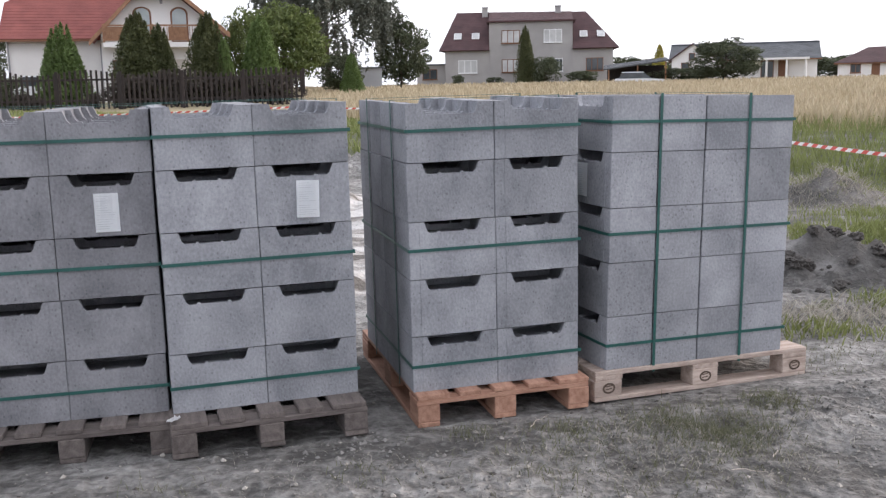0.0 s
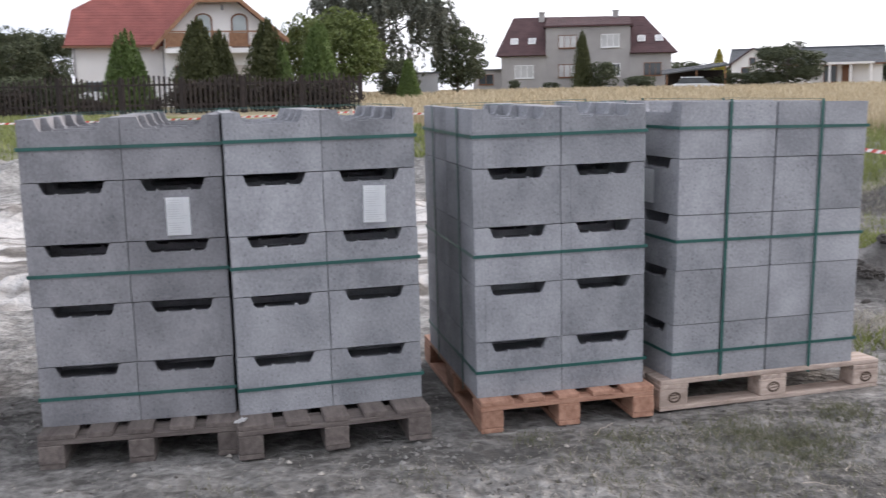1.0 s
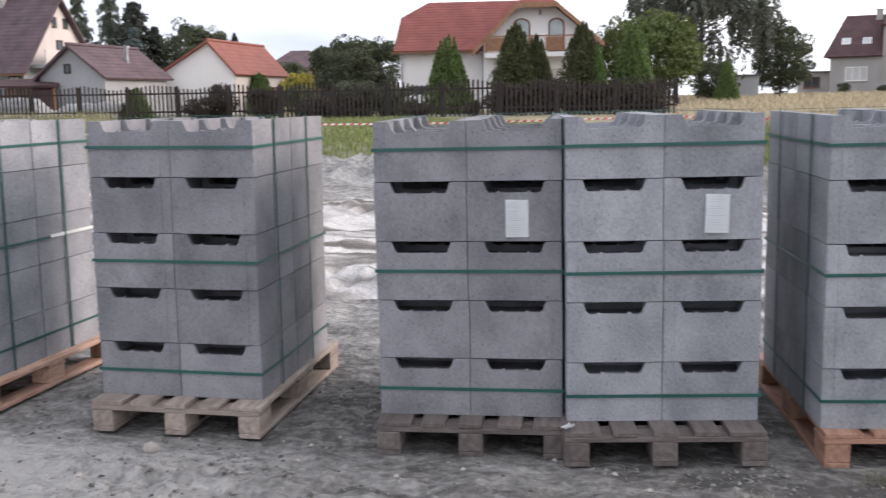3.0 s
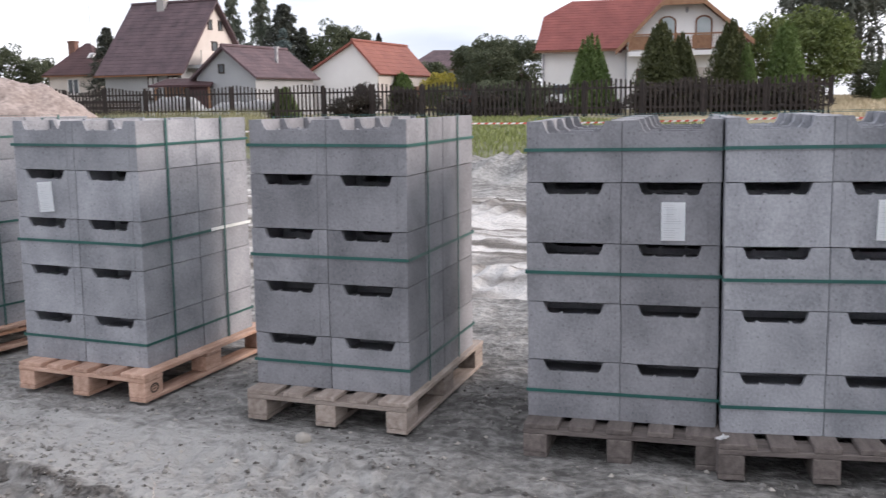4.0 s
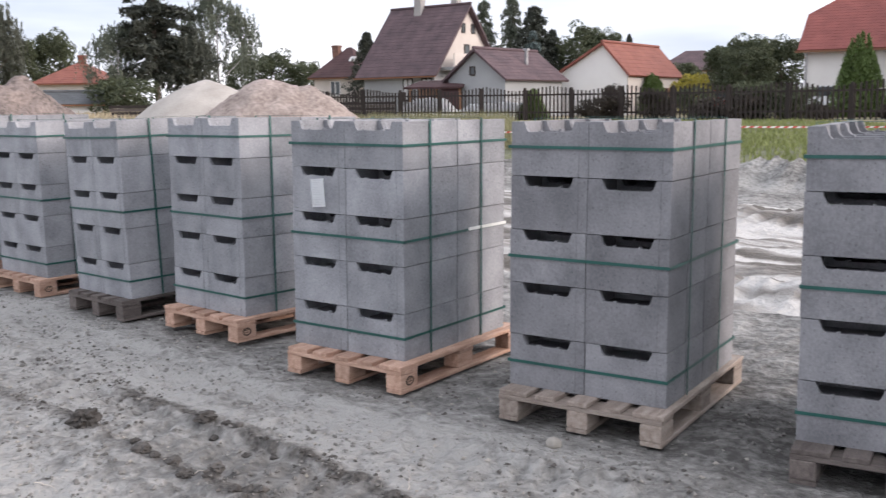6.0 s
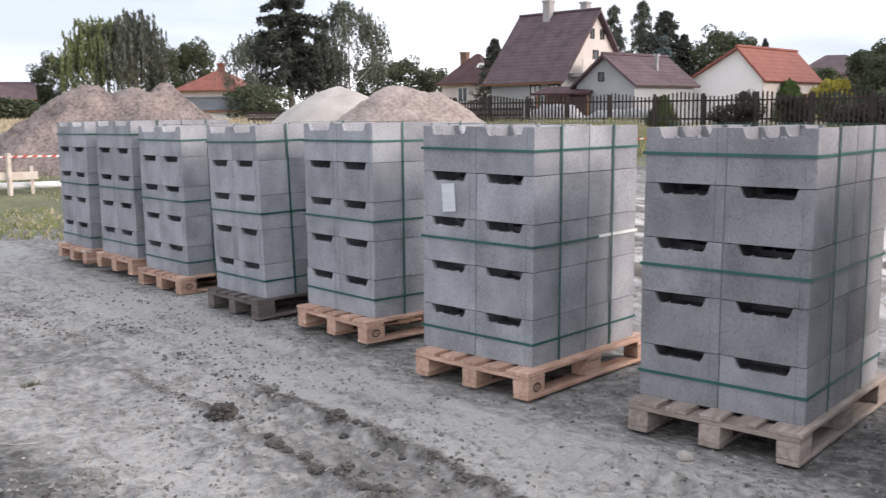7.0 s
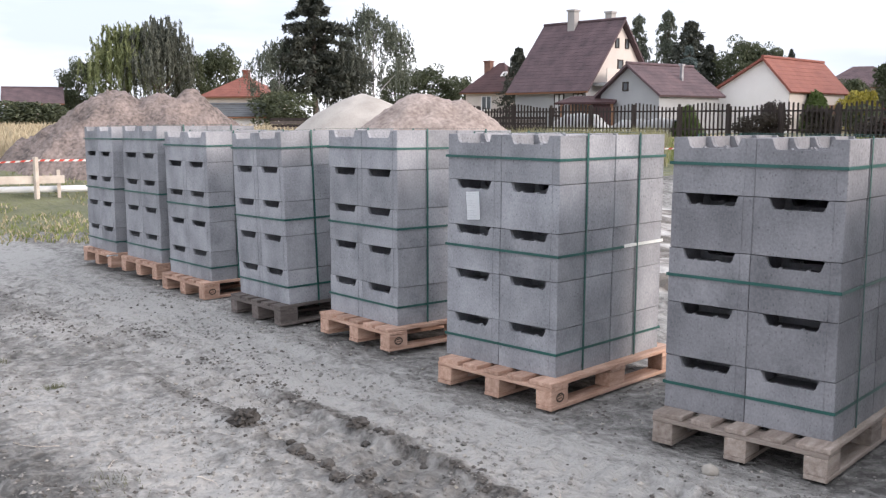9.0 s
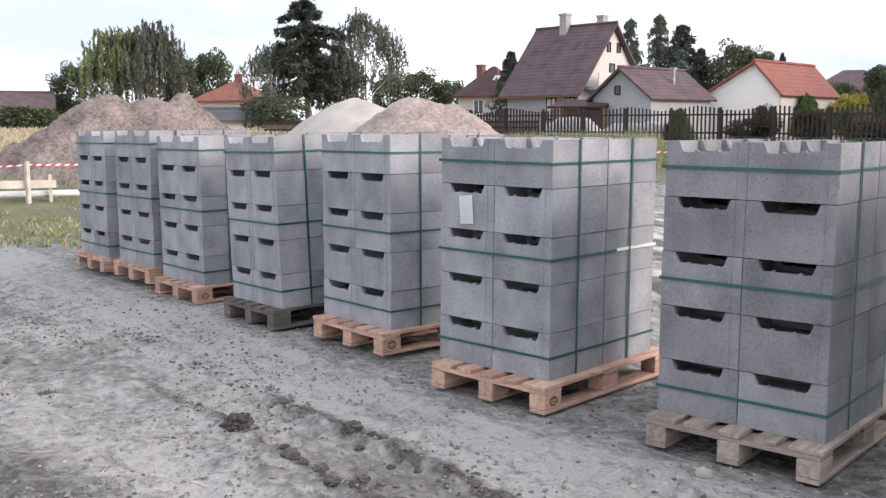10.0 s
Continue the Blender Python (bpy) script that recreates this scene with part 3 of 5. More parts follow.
for b in DARK_BLOCKS:
    b.materials[0] = M_concrete_dark


def ring_strap(z, twist):
    bm = bmesh.new()
    o, th, hw = 0.0045, 0.0018, 0.0068
    z1 = z + twist
    box(bm, -W / 2 - o, W / 2 + o, -o - th, -o, z - hw, z + hw)
    box(bm, -W / 2 - o, W / 2 + o, D + o, D + o + th, z - hw, z + hw)
    for x in (-W / 2 - o - th, W / 2 + o):
        box(bm, x, x + th, -o - th, D + o + th, z - hw, z + hw)
    return bm


def hoop_strap(y):
    bm = bmesh.new()
    o, th, hw = 0.0065, 0.0018, 0.0068
    for x in (-W / 2 - o - th, W / 2 + o):
        box(bm, x, x + th, y - hw, y + hw, -0.03, H + o)
    box(bm, -W / 2 - o - th, W / 2 + o + th, y - hw, y + hw, H + o, H + o + th)
    return bm


def paper_sheet(load, x, z, tilt, seed):
    rnd = random.Random(seed)
    bm = bmesh.new()
    cols, rows = 5, 9
    grid = [[bm.verts.new((-0.047 + 0.094 * i / (cols - 1), -0.004 - 0.0035 * math.sin(i * 1.3 + seed) * (j / rows) - 0.002, -0.077 + 0.154 * j / (rows - 1))) for i in range(cols)] for j in range(rows)]
    for j in range(rows - 1):
        for i in range(cols - 1):
            bm.faces.new((grid[j][i], grid[j][i + 1], grid[j + 1][i + 1], grid[j + 1][i]))
    bmesh.ops.solidify(bm, geom=bm.faces[:], thickness=0.0006)
    sheet = part("paper_label", bm, M_paper, load, "white printed paper sheet with small unreadable text")
    sheet.matrix_basis = pose(x, -0.004, z, 0, tilt, 0)
    bm = bmesh.new()
    for j in range(15):
        z0 = 0.066 - j * 0.0092
        if j in (3, 9):
            continue
        x1 = rnd.uniform(0.0, 0.036)
        box(bm, -0.038, x1, -0.0120, -0.0105, z0 - 0.0008, z0 + 0.0006)
    part("printed_lines", bm, M_print, sheet, "grey lines of print")


def load(k, papers=(), white_strap=False):
    x, y, yaw, z, dx, st, tx, ty = LOADS[k]
    m = pallet_pose(k) @ pose(dx, st, 0.1445)
    word = "strapped stack of " + ("dark" if k in (4, 5) else "hollow") + " grey concrete blocks" + (" with paper label" if papers else "") + " on pallet"
    ld = thing("block_stack", m, word, "block stack", "stacks of blocks in the row")
    rnd = random.Random(k * 7)
    for r in range(5):
        lx, ly = rnd.uniform(-0.003, 0.003), rnd.uniform(-0.002, 0.003)
        for c in range(2):
            for q in range(4):
                b = part("concrete_block", (DARK_BLOCKS if k in (4, 5) else BLOCKS)[rnd.randrange(6)], None, ld)
                b.matrix_basis = pose(-W / 2 + 0.0012 + c * BW + lx + rnd.uniform(-0.0008, 0.0008), 0.0012 + q * BD + ly + rnd.uniform(-0.0015, 0.001), r * ROW)
    for z0, tw in ((ROW * 0.47, 0), (ROW * 2.5, 0), (ROW * 4.5, 0)):
        part("strap", ring_strap(z0 + rnd.uniform(-0.01, 0.01), tw), M_strap, ld, "green plastic strap round the stack")
    for f in (0.245, 0.735):
        part("strap", hoop_strap(D * f + rnd.uniform(-0.02, 0.02)), M_strap, ld, "green plastic strap over the top")
    if white_strap:
        bm = boxed(W / 2 + 0.004, W / 2 + 0.008, D * 0.60, D + 0.004, ROW * 2.5 + 0.002, ROW * 2.5 + 0.019)
        part("strap_end", bm, M_strap_white, ld, "loose shiny white strap end")
    for i, (px, pz, tilt) in enumerate(papers):
        paper_sheet(ld, px, pz, tilt, k + i)
    return ld


PAPERS = {1: [(0.15, 0.86, 0)], 3: [(0.205, 0.852, 1.5)], 4: [(0.205, 0.842, 0)], 6: [(-0.185, 0.856, -5)]}
for k in LOADS:
    load(k, PAPERS.get(k, ()), k == 6)


# ---- fence ----
def fence_line(x):
    return 43.0 + (x + 6.0) * 0.18


picket = boxed(-0.046, 0.046, -0.012, 0.012, 0.06, 1.64, bevel=0.01)
picket_mesh = mesh_of("picket", picket, M_fence)
rail_mesh = mesh_of("rail", boxed(0, 2.55, 0.012, 0.05, -0.04, 0.04), M_fence)
post_mesh = mesh_of("fence_post", boxed(-0.06, 0.06, 0.0, 0.12, -0.05, 1.62, bevel=0.01), M_fence)
fx, fi = -6.0, 0
while fx > -49:
    sec = thing("fence_section", turn(math.degrees(math.atan(0.18)) + 180, fx, fence_line(fx), rise(fx, fence_line(fx)) - 0.03), "dark brown wooden picket fence section on the grass", "fence", "sections of the long fence")
    part("post", post_mesh, None, sec)
    for z in (0.42, 1.28):
        place(part("rail", rail_mesh, None, sec), 0, 0, z)
    for i in range(12):
        pk = place(part("picket", picket_mesh, None, sec), 0.10 + i * 0.212, 0.062, random.uniform(-0.02, 0.02), 0, 0.004)
        # the tops rise and fall in shallow waves
        pk.scale = (1.4 if fx < -34 else 1, 1, 0.965 + 0.065 * math.cos((fx - i * 0.209) * math.tau / 3.7))
    fx -= 2.55 * math.cos(math.atan(0.18))


# ---- heaps ----
def heap(name, cx, cy, rx, ry, h, yaw, material, label, seed, peaks=(), rough=0.12, step=0.11, sharp=1.5):
    verts, faces, ids = [], [], {}
    c, s = math.cos(radians(yaw)), math.sin(radians(yaw))
    nx, ny = int(3.2 * rx / step), int(3.2 * ry / step)
    for j in range(ny + 1):
        for i in range(nx + 1):
            u, v = -1.6 * rx + i * step, -1.6 * ry + j * step
            r = math.hypot(u / rx, v / ry)
            r *= 1 + 0.14 * nz(u, v, 0.6, seed)
            z = h * (1 - r ** 1.45)
            for (px, py, pr, ph) in peaks:
                z = max(z, ph * (1 - (math.hypot(u - px, v - py) / pr) ** sharp))
            if z > -0.6:
                k = min(1.0, max(0.0, z + 0.2) * 2)
                z += k * rough * (0.9 * nz(u, v, 1.1, seed + 1) + 0.9 * (0.3 - abs(nz(u, v, 1.7, seed + 2))) + 0.5 * (0.25 - abs(nz(u, v, 4.6, seed + 4))) + 0.4 * nz(u, v, 9, seed + 5) + 0.3 * nz(u, v, 17, seed + 6))
                ids[i, j] = len(verts)
                verts.append((u * c - v * s, u * s + v * c, z))
    for (i, j), a in ids.items():
        q = [(i, j), (i + 1, j), (i + 1, j + 1), (i, j + 1)]
        if all(p in ids for p in q):
            faces.append([ids[p] for p in q])
    ob = new(name, raw_mesh(name, verts, faces, material, True))
    ob.matrix_basis = pose(cx, cy, rise(cx, cy) - 0.25)
    return tagged(ob, label, "heap", "heaps of earth and sand")


heap("soil_heap", -22.68, 8.15, 3.0, 2.7, 1.2, 64, M_soil_pile, "large rough heap of brown excavated soil on the grass", 3, ((1.4, 0.2, 2.2, 1.92), (-0.25, -0.1, 3.0, 1.98), (0.6, -0.1, 2.6, 1.95)), 0.20, 0.07, 1.2)
heap("gravel_heap", -23.3, 15.0, 3.0, 2.6, 2.0, 30, M_sand_grey, "pale grey heap of fine gravel beside the sand heap", 11, (), 0.05)
heap("sand_heap", -19.6, 14.4, 2.9, 2.5, 1.9, 40, M_sand_pink, "pinkish brown heap of sand on the grass", 19, ((0.9, 0.1, 1.9, 1.75),), 0.14)


# ---- houses ----
def slope(bm, e0, e1, r0, r1, th=0.10, course=0.30):
    """One roof slope from its eave line to its ridge line, laid in overlapping courses."""
    e0, e1, r0, r1 = (Vector(p) for p in (e0, e1, r0, r1))
    n = (e1 - e0).cross(r0 - e0)
    if n.length < 1e-6:
        n = (e1 - e0).cross(r1 - e0)
    n.normalize()
    if n.z < 0:
        n = -n
    count = max(3, int(((r0 + r1) / 2 - (e0 + e1) / 2).length / course))
    rows = []
    for i in range(count):
        a, b = i / count, (i + 1) / count
        rows += [(e0.lerp(r0, a) + n * 0.020, e1.lerp(r1, a) + n * 0.020), (e0.lerp(r0, b) + n * 0.01, e1.lerp(r1, b) + n * 0.01)]
    rows.append((r0 - n * th, r1 - n * th))
    rows.append((e0 - n * th, e1 - n * th))
    made = [(bm.verts.new(p), bm.verts.new(q)) for p, q in rows]
    faces = [bm.faces.new((a[0], a[1], b[1], b[0])) for a, b in zip(made, made[1:] + made[:1])]
    faces += [bm.faces.new([m[0] for m in made][::-1]), bm.faces.new([m[1] for m in made])]
    bmesh.ops.recalc_face_normals(bm, faces=faces)
    return bm


def window(parent, m, w, h, frame=None, pane=None, bars=1, sill=True):
    """A window in the plane y = 0 of m, facing its -y."""
    frame, pane = frame or M_frame_white, pane or M_glass
    bm = bmesh.new()
    t = 0.07
    box(bm, 0, t, -0.05, 0.02, 0, h)
    box(bm, w - t, w, -0.05, 0.02, 0, h)
    box(bm, t, w - t, -0.05, 0.02, 0, t)
    box(bm, t, w - t, -0.05, 0.02, h - t, h)
    for i in range(bars):
        x = w * (i + 1) / (bars + 1)
        box(bm, x - 0.035, x + 0.035, -0.045, 0.02, t, h - t)
    if sill:
        box(bm, -0.06, w + 0.06, -0.14, 0.0, -0.06, 0.0)
    f = part("window", bm, frame, parent)
    f.matrix_basis = m
    part("pane", boxed(t * 0.9, w - t * 0.9, -0.022, -0.008, t * 0.9, h - t * 0.9), pane, f)
    return f


def chimney(parent, x, y, z0, z1, w=0.5, material=None):
    bm = boxed(x - w / 2, x + w / 2, y - w / 2, y + w / 2, z0, z1)
    box(bm, x - w / 2 - 0.06, x + w / 2 + 0.06, y - w / 2 - 0.06, y + w / 2 + 0.06, z1, z1 + 0.12)
    return part("chimney", bm, material or M_plaster_grey, parent)


def front(x, z):
    return pose(x, 0, z)


def gable_house(name, m, length, depth, eave, ridge, wall, roof, label, along="x", apex=0.5, over=0.35):
    """A house whose ridge runs along its front ("x") or away from it ("y")."""
    h = thing(name, m, label, "house", "houses round the site")
    bm = bmesh.new()
    if along == "x":
        prism(bm, [(0, 0, -0.1), (0, depth, -0.1), (0, depth, eave), (0, depth * apex, ridge - 0.12), (0, 0, eave)], (length, 0, 0), "x")
    else:
        prism(bm, [(0, 0, -0.1), (length, 0, -0.1), (length, 0, eave), (length * apex, 0, ridge - 0.12), (0, 0, eave)], (0, depth, 0), "y")
    part("wall", bm, wall, h)
    for side in (0, 1):
        bm = bmesh.new()
        if along == "x":
            run = depth * (apex if side == 0 else 1 - apex)
            k = (ridge - eave) / run
            y0 = -over if side == 0 else depth + over
            slope(bm, (-over, y0, eave - over * k), (length + over, y0, eave - over * k), (-over, depth * apex, ridge), (length + over, depth * apex, ridge))
        else:
            run = length * (apex if side == 0 else 1 - apex)
            k = (ridge - eave) / run
            x0 = -over if side == 0 else length + over
            slope(bm, (x0, -over, eave - over * k), (x0, depth + over, eave - over * k), (length * apex, -over, ridge), (length * apex, depth + over, ridge))
        part("roof", bm, roof, h)
    bm = bmesh.new()
    if along == "x":
        tube(bm, (-over, depth * apex, ridge + 0.05), (length + over, depth * apex, ridge + 0.05), 0.09, 0.09, 6)
        part("gutter", boxed(-over, length + over, -over - 0.1, -over, eave - over * (ridge - eave) / (depth * apex) - 0.12, eave - over * (ridge - eave) / (depth * apex) - 0.02), M_frame_brown, h)
    else:
        tube(bm, (length * apex, -over, ridge + 0.05), (length * apex, depth + over, ridge + 0.05), 0.09, 0.09, 6)
    part("ridge_cap", bm, roof, h)
    return h


def hip_house(name, m, length, depth, eave, ridge, inset, wall, roof, label, over=0.4):
    h = thing(name, m, label, "house", "houses round the site")
    part("wall", boxed(0, length, 0, depth, -0.1, eave), wall, h)
    o = over
    c = [(-o, -o, eave - 0.1), (length + o, -o, eave - 0.1), (length + o, depth + o, eave - 0.1), (-o, depth + o, eave - 0.1)]
    ra, rb = (inset, depth / 2, ridge), (length - inset, depth / 2, ridge)
    for e0, e1, r0, r1 in ((c[0], c[1], ra, rb), (c[2], c[3], rb, ra), (c[1], c[2], rb, rb), (c[3], c[0], ra, ra)):
        part("roof", slope(bmesh.new(), e0, e1, r0, r1), roof, h)
    part("eaves", boxed(-o, length + o, -o, depth + o, eave - 0.24, eave - 0.14), M_frame_brown, h)
    return h


# white house with red tiles, a front gable and a balcony
h1 = thing("house", turn(16.4, -18.75, 54.9, 0.6), "white rendered house with red tiled roof, front gable and wooden balcony", "house", "houses round the site")
bm = boxed(-5.15, 0.0, 2.2, 10.2, -0.1, 4.0)
box(bm, 0.0, 6.0, 2.4, 10.2, -0.1, 4.0)
part("wall", bm, M_plaster_white, h1)
bm = bmesh.new()
prism(bm, [(-5.15, 2.2, 4.0), (-5.15, 10.2, 4.0), (-5.15, 7.6, 5.85), (-5.15, 4.8, 5.85)], (0.3, 0, 0), "x")
part("gable_wall", bm, M_plaster_white, h1)
bm = bmesh.new()
prism(bm, [(0, 0, -0.1), (6.0, 0, -0.1), (6.0, 0, 4.45), (4.1, 0, 6.05), (2.05, 0, 6.05), (0, 0, 4.0)], (0, 5.5, 0), "y")
part("gable_wall", bm, M_plaster_white, h1, "pinkish white rendered front gable")
EAVE, BEND, RIDGE = 3.75, 5.95, 7.0
for y0, y1, y2 in ((1.6, 4.7, 6.2), (10.8, 7.7, 6.2)):
    # a clipped hip at the west end, a full hip at the east end
    part("roof", slope(bmesh.new(), (-5.5, y0, EAVE), (5.7, y0, EAVE), (-5.35, y1, BEND), (4.28, y1, BEND)), M_roof_red, h1)
    part("roof", slope(bmesh.new(), (-5.35, y1, BEND), (4.28, y1, BEND), (-3.7, y2, RIDGE), (3.6, y2, RIDGE)), M_roof_red, h1)
part("roof", slope(bmesh.new(), (-5.35, 7.7, BEND), (-5.35, 4.7, BEND), (-3.7, 6.2, RIDGE), (-3.7, 6.2, RIDGE)), M_roof_red, h1)
part("roof", slope(bmesh.new(), (5.7, 1.6, EAVE), (5.7, 10.8, EAVE), (3.6, 6.2, RIDGE), (3.6, 6.2, RIDGE)), M_roof_red, h1)
part("roof", slope(bmesh.new(), (-0.55, -0.8, 3.55), (-0.55, 6.5, 3.55), (2.0, -0.8, 6.2), (2.0, 6.5, 6.2)), M_roof_red, h1)
part("roof", slope(bmesh.new(), (2.0, -0.8, 6.2), (2.0, 6.5, 6.2), (3.0, 0.5, 7.15), (3.0, 6.5, 7.15)), M_roof_red, h1)
part("roof", slope(bmesh.new(), (6.9, -0.8, 3.95), (6.9, 6.5, 3.95), (4.25, -0.8, 6.2), (4.25, 6.5, 6.2)), M_roof_red, h1)
part("roof", slope(bmesh.new(), (4.25, -0.8, 6.2), (4.25, 6.5, 6.2), (3.0, 0.5, 7.15), (3.0, 6.5, 7.15)), M_roof_red, h1)
part("roof", slope(bmesh.new(), (2.0, -0.8, 6.2), (4.25, -0.8, 6.2), (3.0, 0.5, 7.15), (3.0, 0.5, 7.15)), M_roof_red, h1)
for (xa, za), (xb, zb) in (((-0.6, 3.52), (2.0, 6.2)), ((6.95, 3.92), (4.25, 6.2)), ((2.0, 6.2), (4.25, 6.2))):
    bm = bmesh.new()
    prism(bm, [(xa, -0.86, za - 0.28), (xa, -0.86, za), (xb, -0.86, zb + 0.02), (xb, -0.86, zb - 0.26)], (0, 0.07, 0), "y")
    part("verge_board", bm, M_wood_brown, h1, "brown wooden verge board")
for (xa, za), (xb, zb) in (((-0.55, 3.40), (2.0, 6.04)), ((6.9, 3.78), (4.25, 6.04))):
    bm = bmesh.new()
    prism(bm, [(xa, -0.78, za), (xa, -0.02, za), (xb, -0.02, zb), (xb, -0.78, zb)], (0, 0, -0.04), "z")
    part("soffit", bm, M_wood_brown, h1, "brown boarded soffit")
part("gutter", boxed(-5.6, -0.4, 1.46, 1.6, 3.6, 3.72), M_frame_brown, h1)
part("downpipe", tube(bmesh.new(), (-5.05, 2.1, 0), (-5.05, 2.1, 3.6), 0.05, 0.05), M_metal, h1)
part("downpipe", tube(bmesh.new(), (-0.12, 2.1, 0), (-0.12, 2.1, 3.5), 0.05, 0.05), M_metal, h1)
part("wall_lamp", boxed(-1.75, -1.6, 2.06, 2.2, 1.85, 2.2, bevel=0.03), M_metal, h1)
part("balcony", boxed(0.15, 5.3, -1.15, 0.0, 3.15, 3.42), M_plaster_white, h1)
bm = boxed(0.15, 5.3, -1.15, -1.07, 4.28, 4.36)
box(bm, 0.15, 5.3, -1.14, -1.08, 3.50, 3.56)
for i in range(34):
    box(bm, 0.2 + i * 0.151, 0.23 + i * 0.151, -1.125, -1.095, 3.5, 4.3)
for x in (0.15, 2.7, 5.2):
    box(bm, x, x + 0.1, -1.16, -1.06, 3.42, 4.4)
part("balcony_rail", bm, M_wood_brown, h1, "brown wooden balcony railing")
part("rail_panel", boxed(0.25, 1.25, -1.09, -1.06, 3.55, 4.25), M_wood_brown, h1)
part("rail_panel", boxed(3.6, 4.6, -1.09, -1.06, 3.55, 4.25), M_wood_brown, h1)


def arched(parent, x, z, w, h, name):
    r = w / 2
    outer = [(x - r, z), (x + r, z)] + [(x + r * math.cos(a), z + h - 0.35 + 0.35 * math.sin(a)) for a in [math.pi * i / 10 for i in range(11)]]
    cx, cz = x, z + h / 2
    f = part(name, prism(bmesh.new(), [(a, -0.04, b) for a, b in outer], (0, 0.06, 0), "y"), M_frame_brown, parent)
    part("pane", prism(bmesh.new(), [(cx + (a - cx) * 0.80, -0.055, cz + (b - cz) * 0.90) for a, b in outer], (0, 0.02, 0), "y"), M_pane_pale, f)


arched(h1, 4.25, 3.44, 0.95, 1.95, "balcony_door")
arched(h1, 2.25, 3.75, 1.0, 1.65, "window")
window(h1, front(0.55, 1.0), 0.5, 1.5, M_frame_brown, M_glass, 0)
part("garage_door", boxed(2.6, 5.2, -0.04, 0.0, 0.0, 2.5), M_plaster_cream, h1, "pale garage door")
part("wall_lamp", boxed(3.25, 3.4, -0.14, 0.0, 5.55, 5.85, bevel=0.03), M_metal, h1)

# grey pair of houses with a dark red roof
h2 = thing("house", turn(-5.1, 0.46, 105.0, 1.12), "grey rendered twin house with dark red roof, dormer and rooflights", "house", "houses round the site")
part("wall", boxed(0, 17.6, 0, 10, -0.1, 4.0), M_plaster_grey, h2)
part("dormer_wall", boxed(4.7, 13.4, -0.12, 7, -0.1, 6.55), M_plaster_grey, h2)
part("dormer_roof", boxed(4.4, 13.7, -0.45, 6, 6.56, 6.72), M_roof_dark, h2)
part("roof", slope(bmesh.new(), (-0.6, -0.5, 3.75), (4.7, -0.5, 3.75), (1.0, 4.6, 7.95), (4.7, 4.6, 7.95)), M_roof_dark, h2)
part("roof", slope(bmesh.new(), (13.4, -0.5, 3.75), (18.2, -0.5, 3.75), (13.4, 4.6, 7.8), (15.0, 4.6, 7.8)), M_roof_dark, h2)
part("roof", slope(bmesh.new(), (4.6, 0.6, 6.7), (13.5, 0.6, 6.7), (4.6, 4.6, 7.95), (13.5, 4.6, 7.85)), M_roof_dark, h2)
part("roof", slope(bmesh.new(), (18.2, -0.5, 3.75), (18.2, 10.5, 3.75), (15.0, 4.6, 7.8), (15.0, 5.4, 7.8)), M_roof_dark, h2)
part("roof", slope(bmesh.new(), (-0.6, 10.5, 3.75), (-0.6, -0.5, 3.75), (1.0, 5.4, 7.95), (1.0, 4.6, 7.95)), M_roof_dark, h2)
part("roof", slope(bmesh.new(), (18.2, 10.5, 3.75), (-0.6, 10.5, 3.75), (15.0, 5.4, 7.8), (1.0, 5.4, 7.95)), M_roof_dark, h2)
for x, y, z, w in ((1.4, -0.0, 1.4, 2.0), (6.0, -0.12, 1.4, 1.8), (11.2, -0.12, 1.4, 1.2), (14.8, 0.0, 1.4, 1.8), (6.0, -0.12, 4.4, 1.9), (10.4, -0.12, 4.4, 1.9)):
    window(h2, pose(x, y, z), w, 1.35, M_frame_brown if x in (6.0, 14.8) else M_frame_white, M_glass_pale if x in (1.4, 10.4, 6.0) else M_glass, 2)
for x in (0.9, 2.8, 14.2, 16.0):
    window(h2, pose(x, 0.85, 4.95, -50), 0.8, 1.0, M_frame_white, M_glass_pale, 0, False)
for x in (4.1, 12.0):
    chimney(h2, x, 4.2, 7.4, 8.35, 0.6)
part("porch", boxed(-3.2, -0.1, 1.5, 5.5, 0, 2.3), M_plaster_grey, h2)
part("porch_roof", boxed(-3.4, 0.0, 1.2, 5.7, 2.3, 2.45), M_roof_slate, h2)
window(h2, pose(-2.6, 1.5, 0.8), 1.6, 1.1, M_frame_brown, M_glass, 1)

# white bungalow with porch
h3 = gable_house("house", turn(-17, 22.78, 97.4, 1.05), 13.4, 7.5, 2.3, 3.75, M_plaster_white, M_roof_slate, "white bungalow with dark slate roof and columned porch", "x", 0.45)
part("porch_roof", boxed(6.8, 12.6, -1.6, 0.0, 2.05, 2.25), M_plaster_white, h3)
for x in (7.0, 8.8, 10.6, 12.3):
    part("porch_column", tube(bmesh.new(), (x, -1.45, 0), (x, -1.45, 2.05), 0.12, 0.1), M_plaster_white, h3)
window(h3, pose(0.9, -0.7, 0.9), 0.8, 1.1, M_frame_brown, M_glass, 0)
window(h3, front(8.3, 0.4), 1.2, 1.6, M_frame_brown, M_glass, 1)
part("door", boxed(9.9, 10.8, -0.05, 0.0, 0.0, 2.0), M_frame_brown, h3)
chimney(h3, 6.0, 3.4, 3.3, 4.3)
bm = bmesh.new()
prism(bm, [(0.0, -0.7, 0), (4.2, -0.7, 0), (4.2, -0.7, 2.4), (2.0, -0.7, 3.7), (0.0, -0.7, 2.4)], (0, 4.0, 0), "y")
part("gable_wall", bm, M_plaster_white, h3, "white rendered front gable")
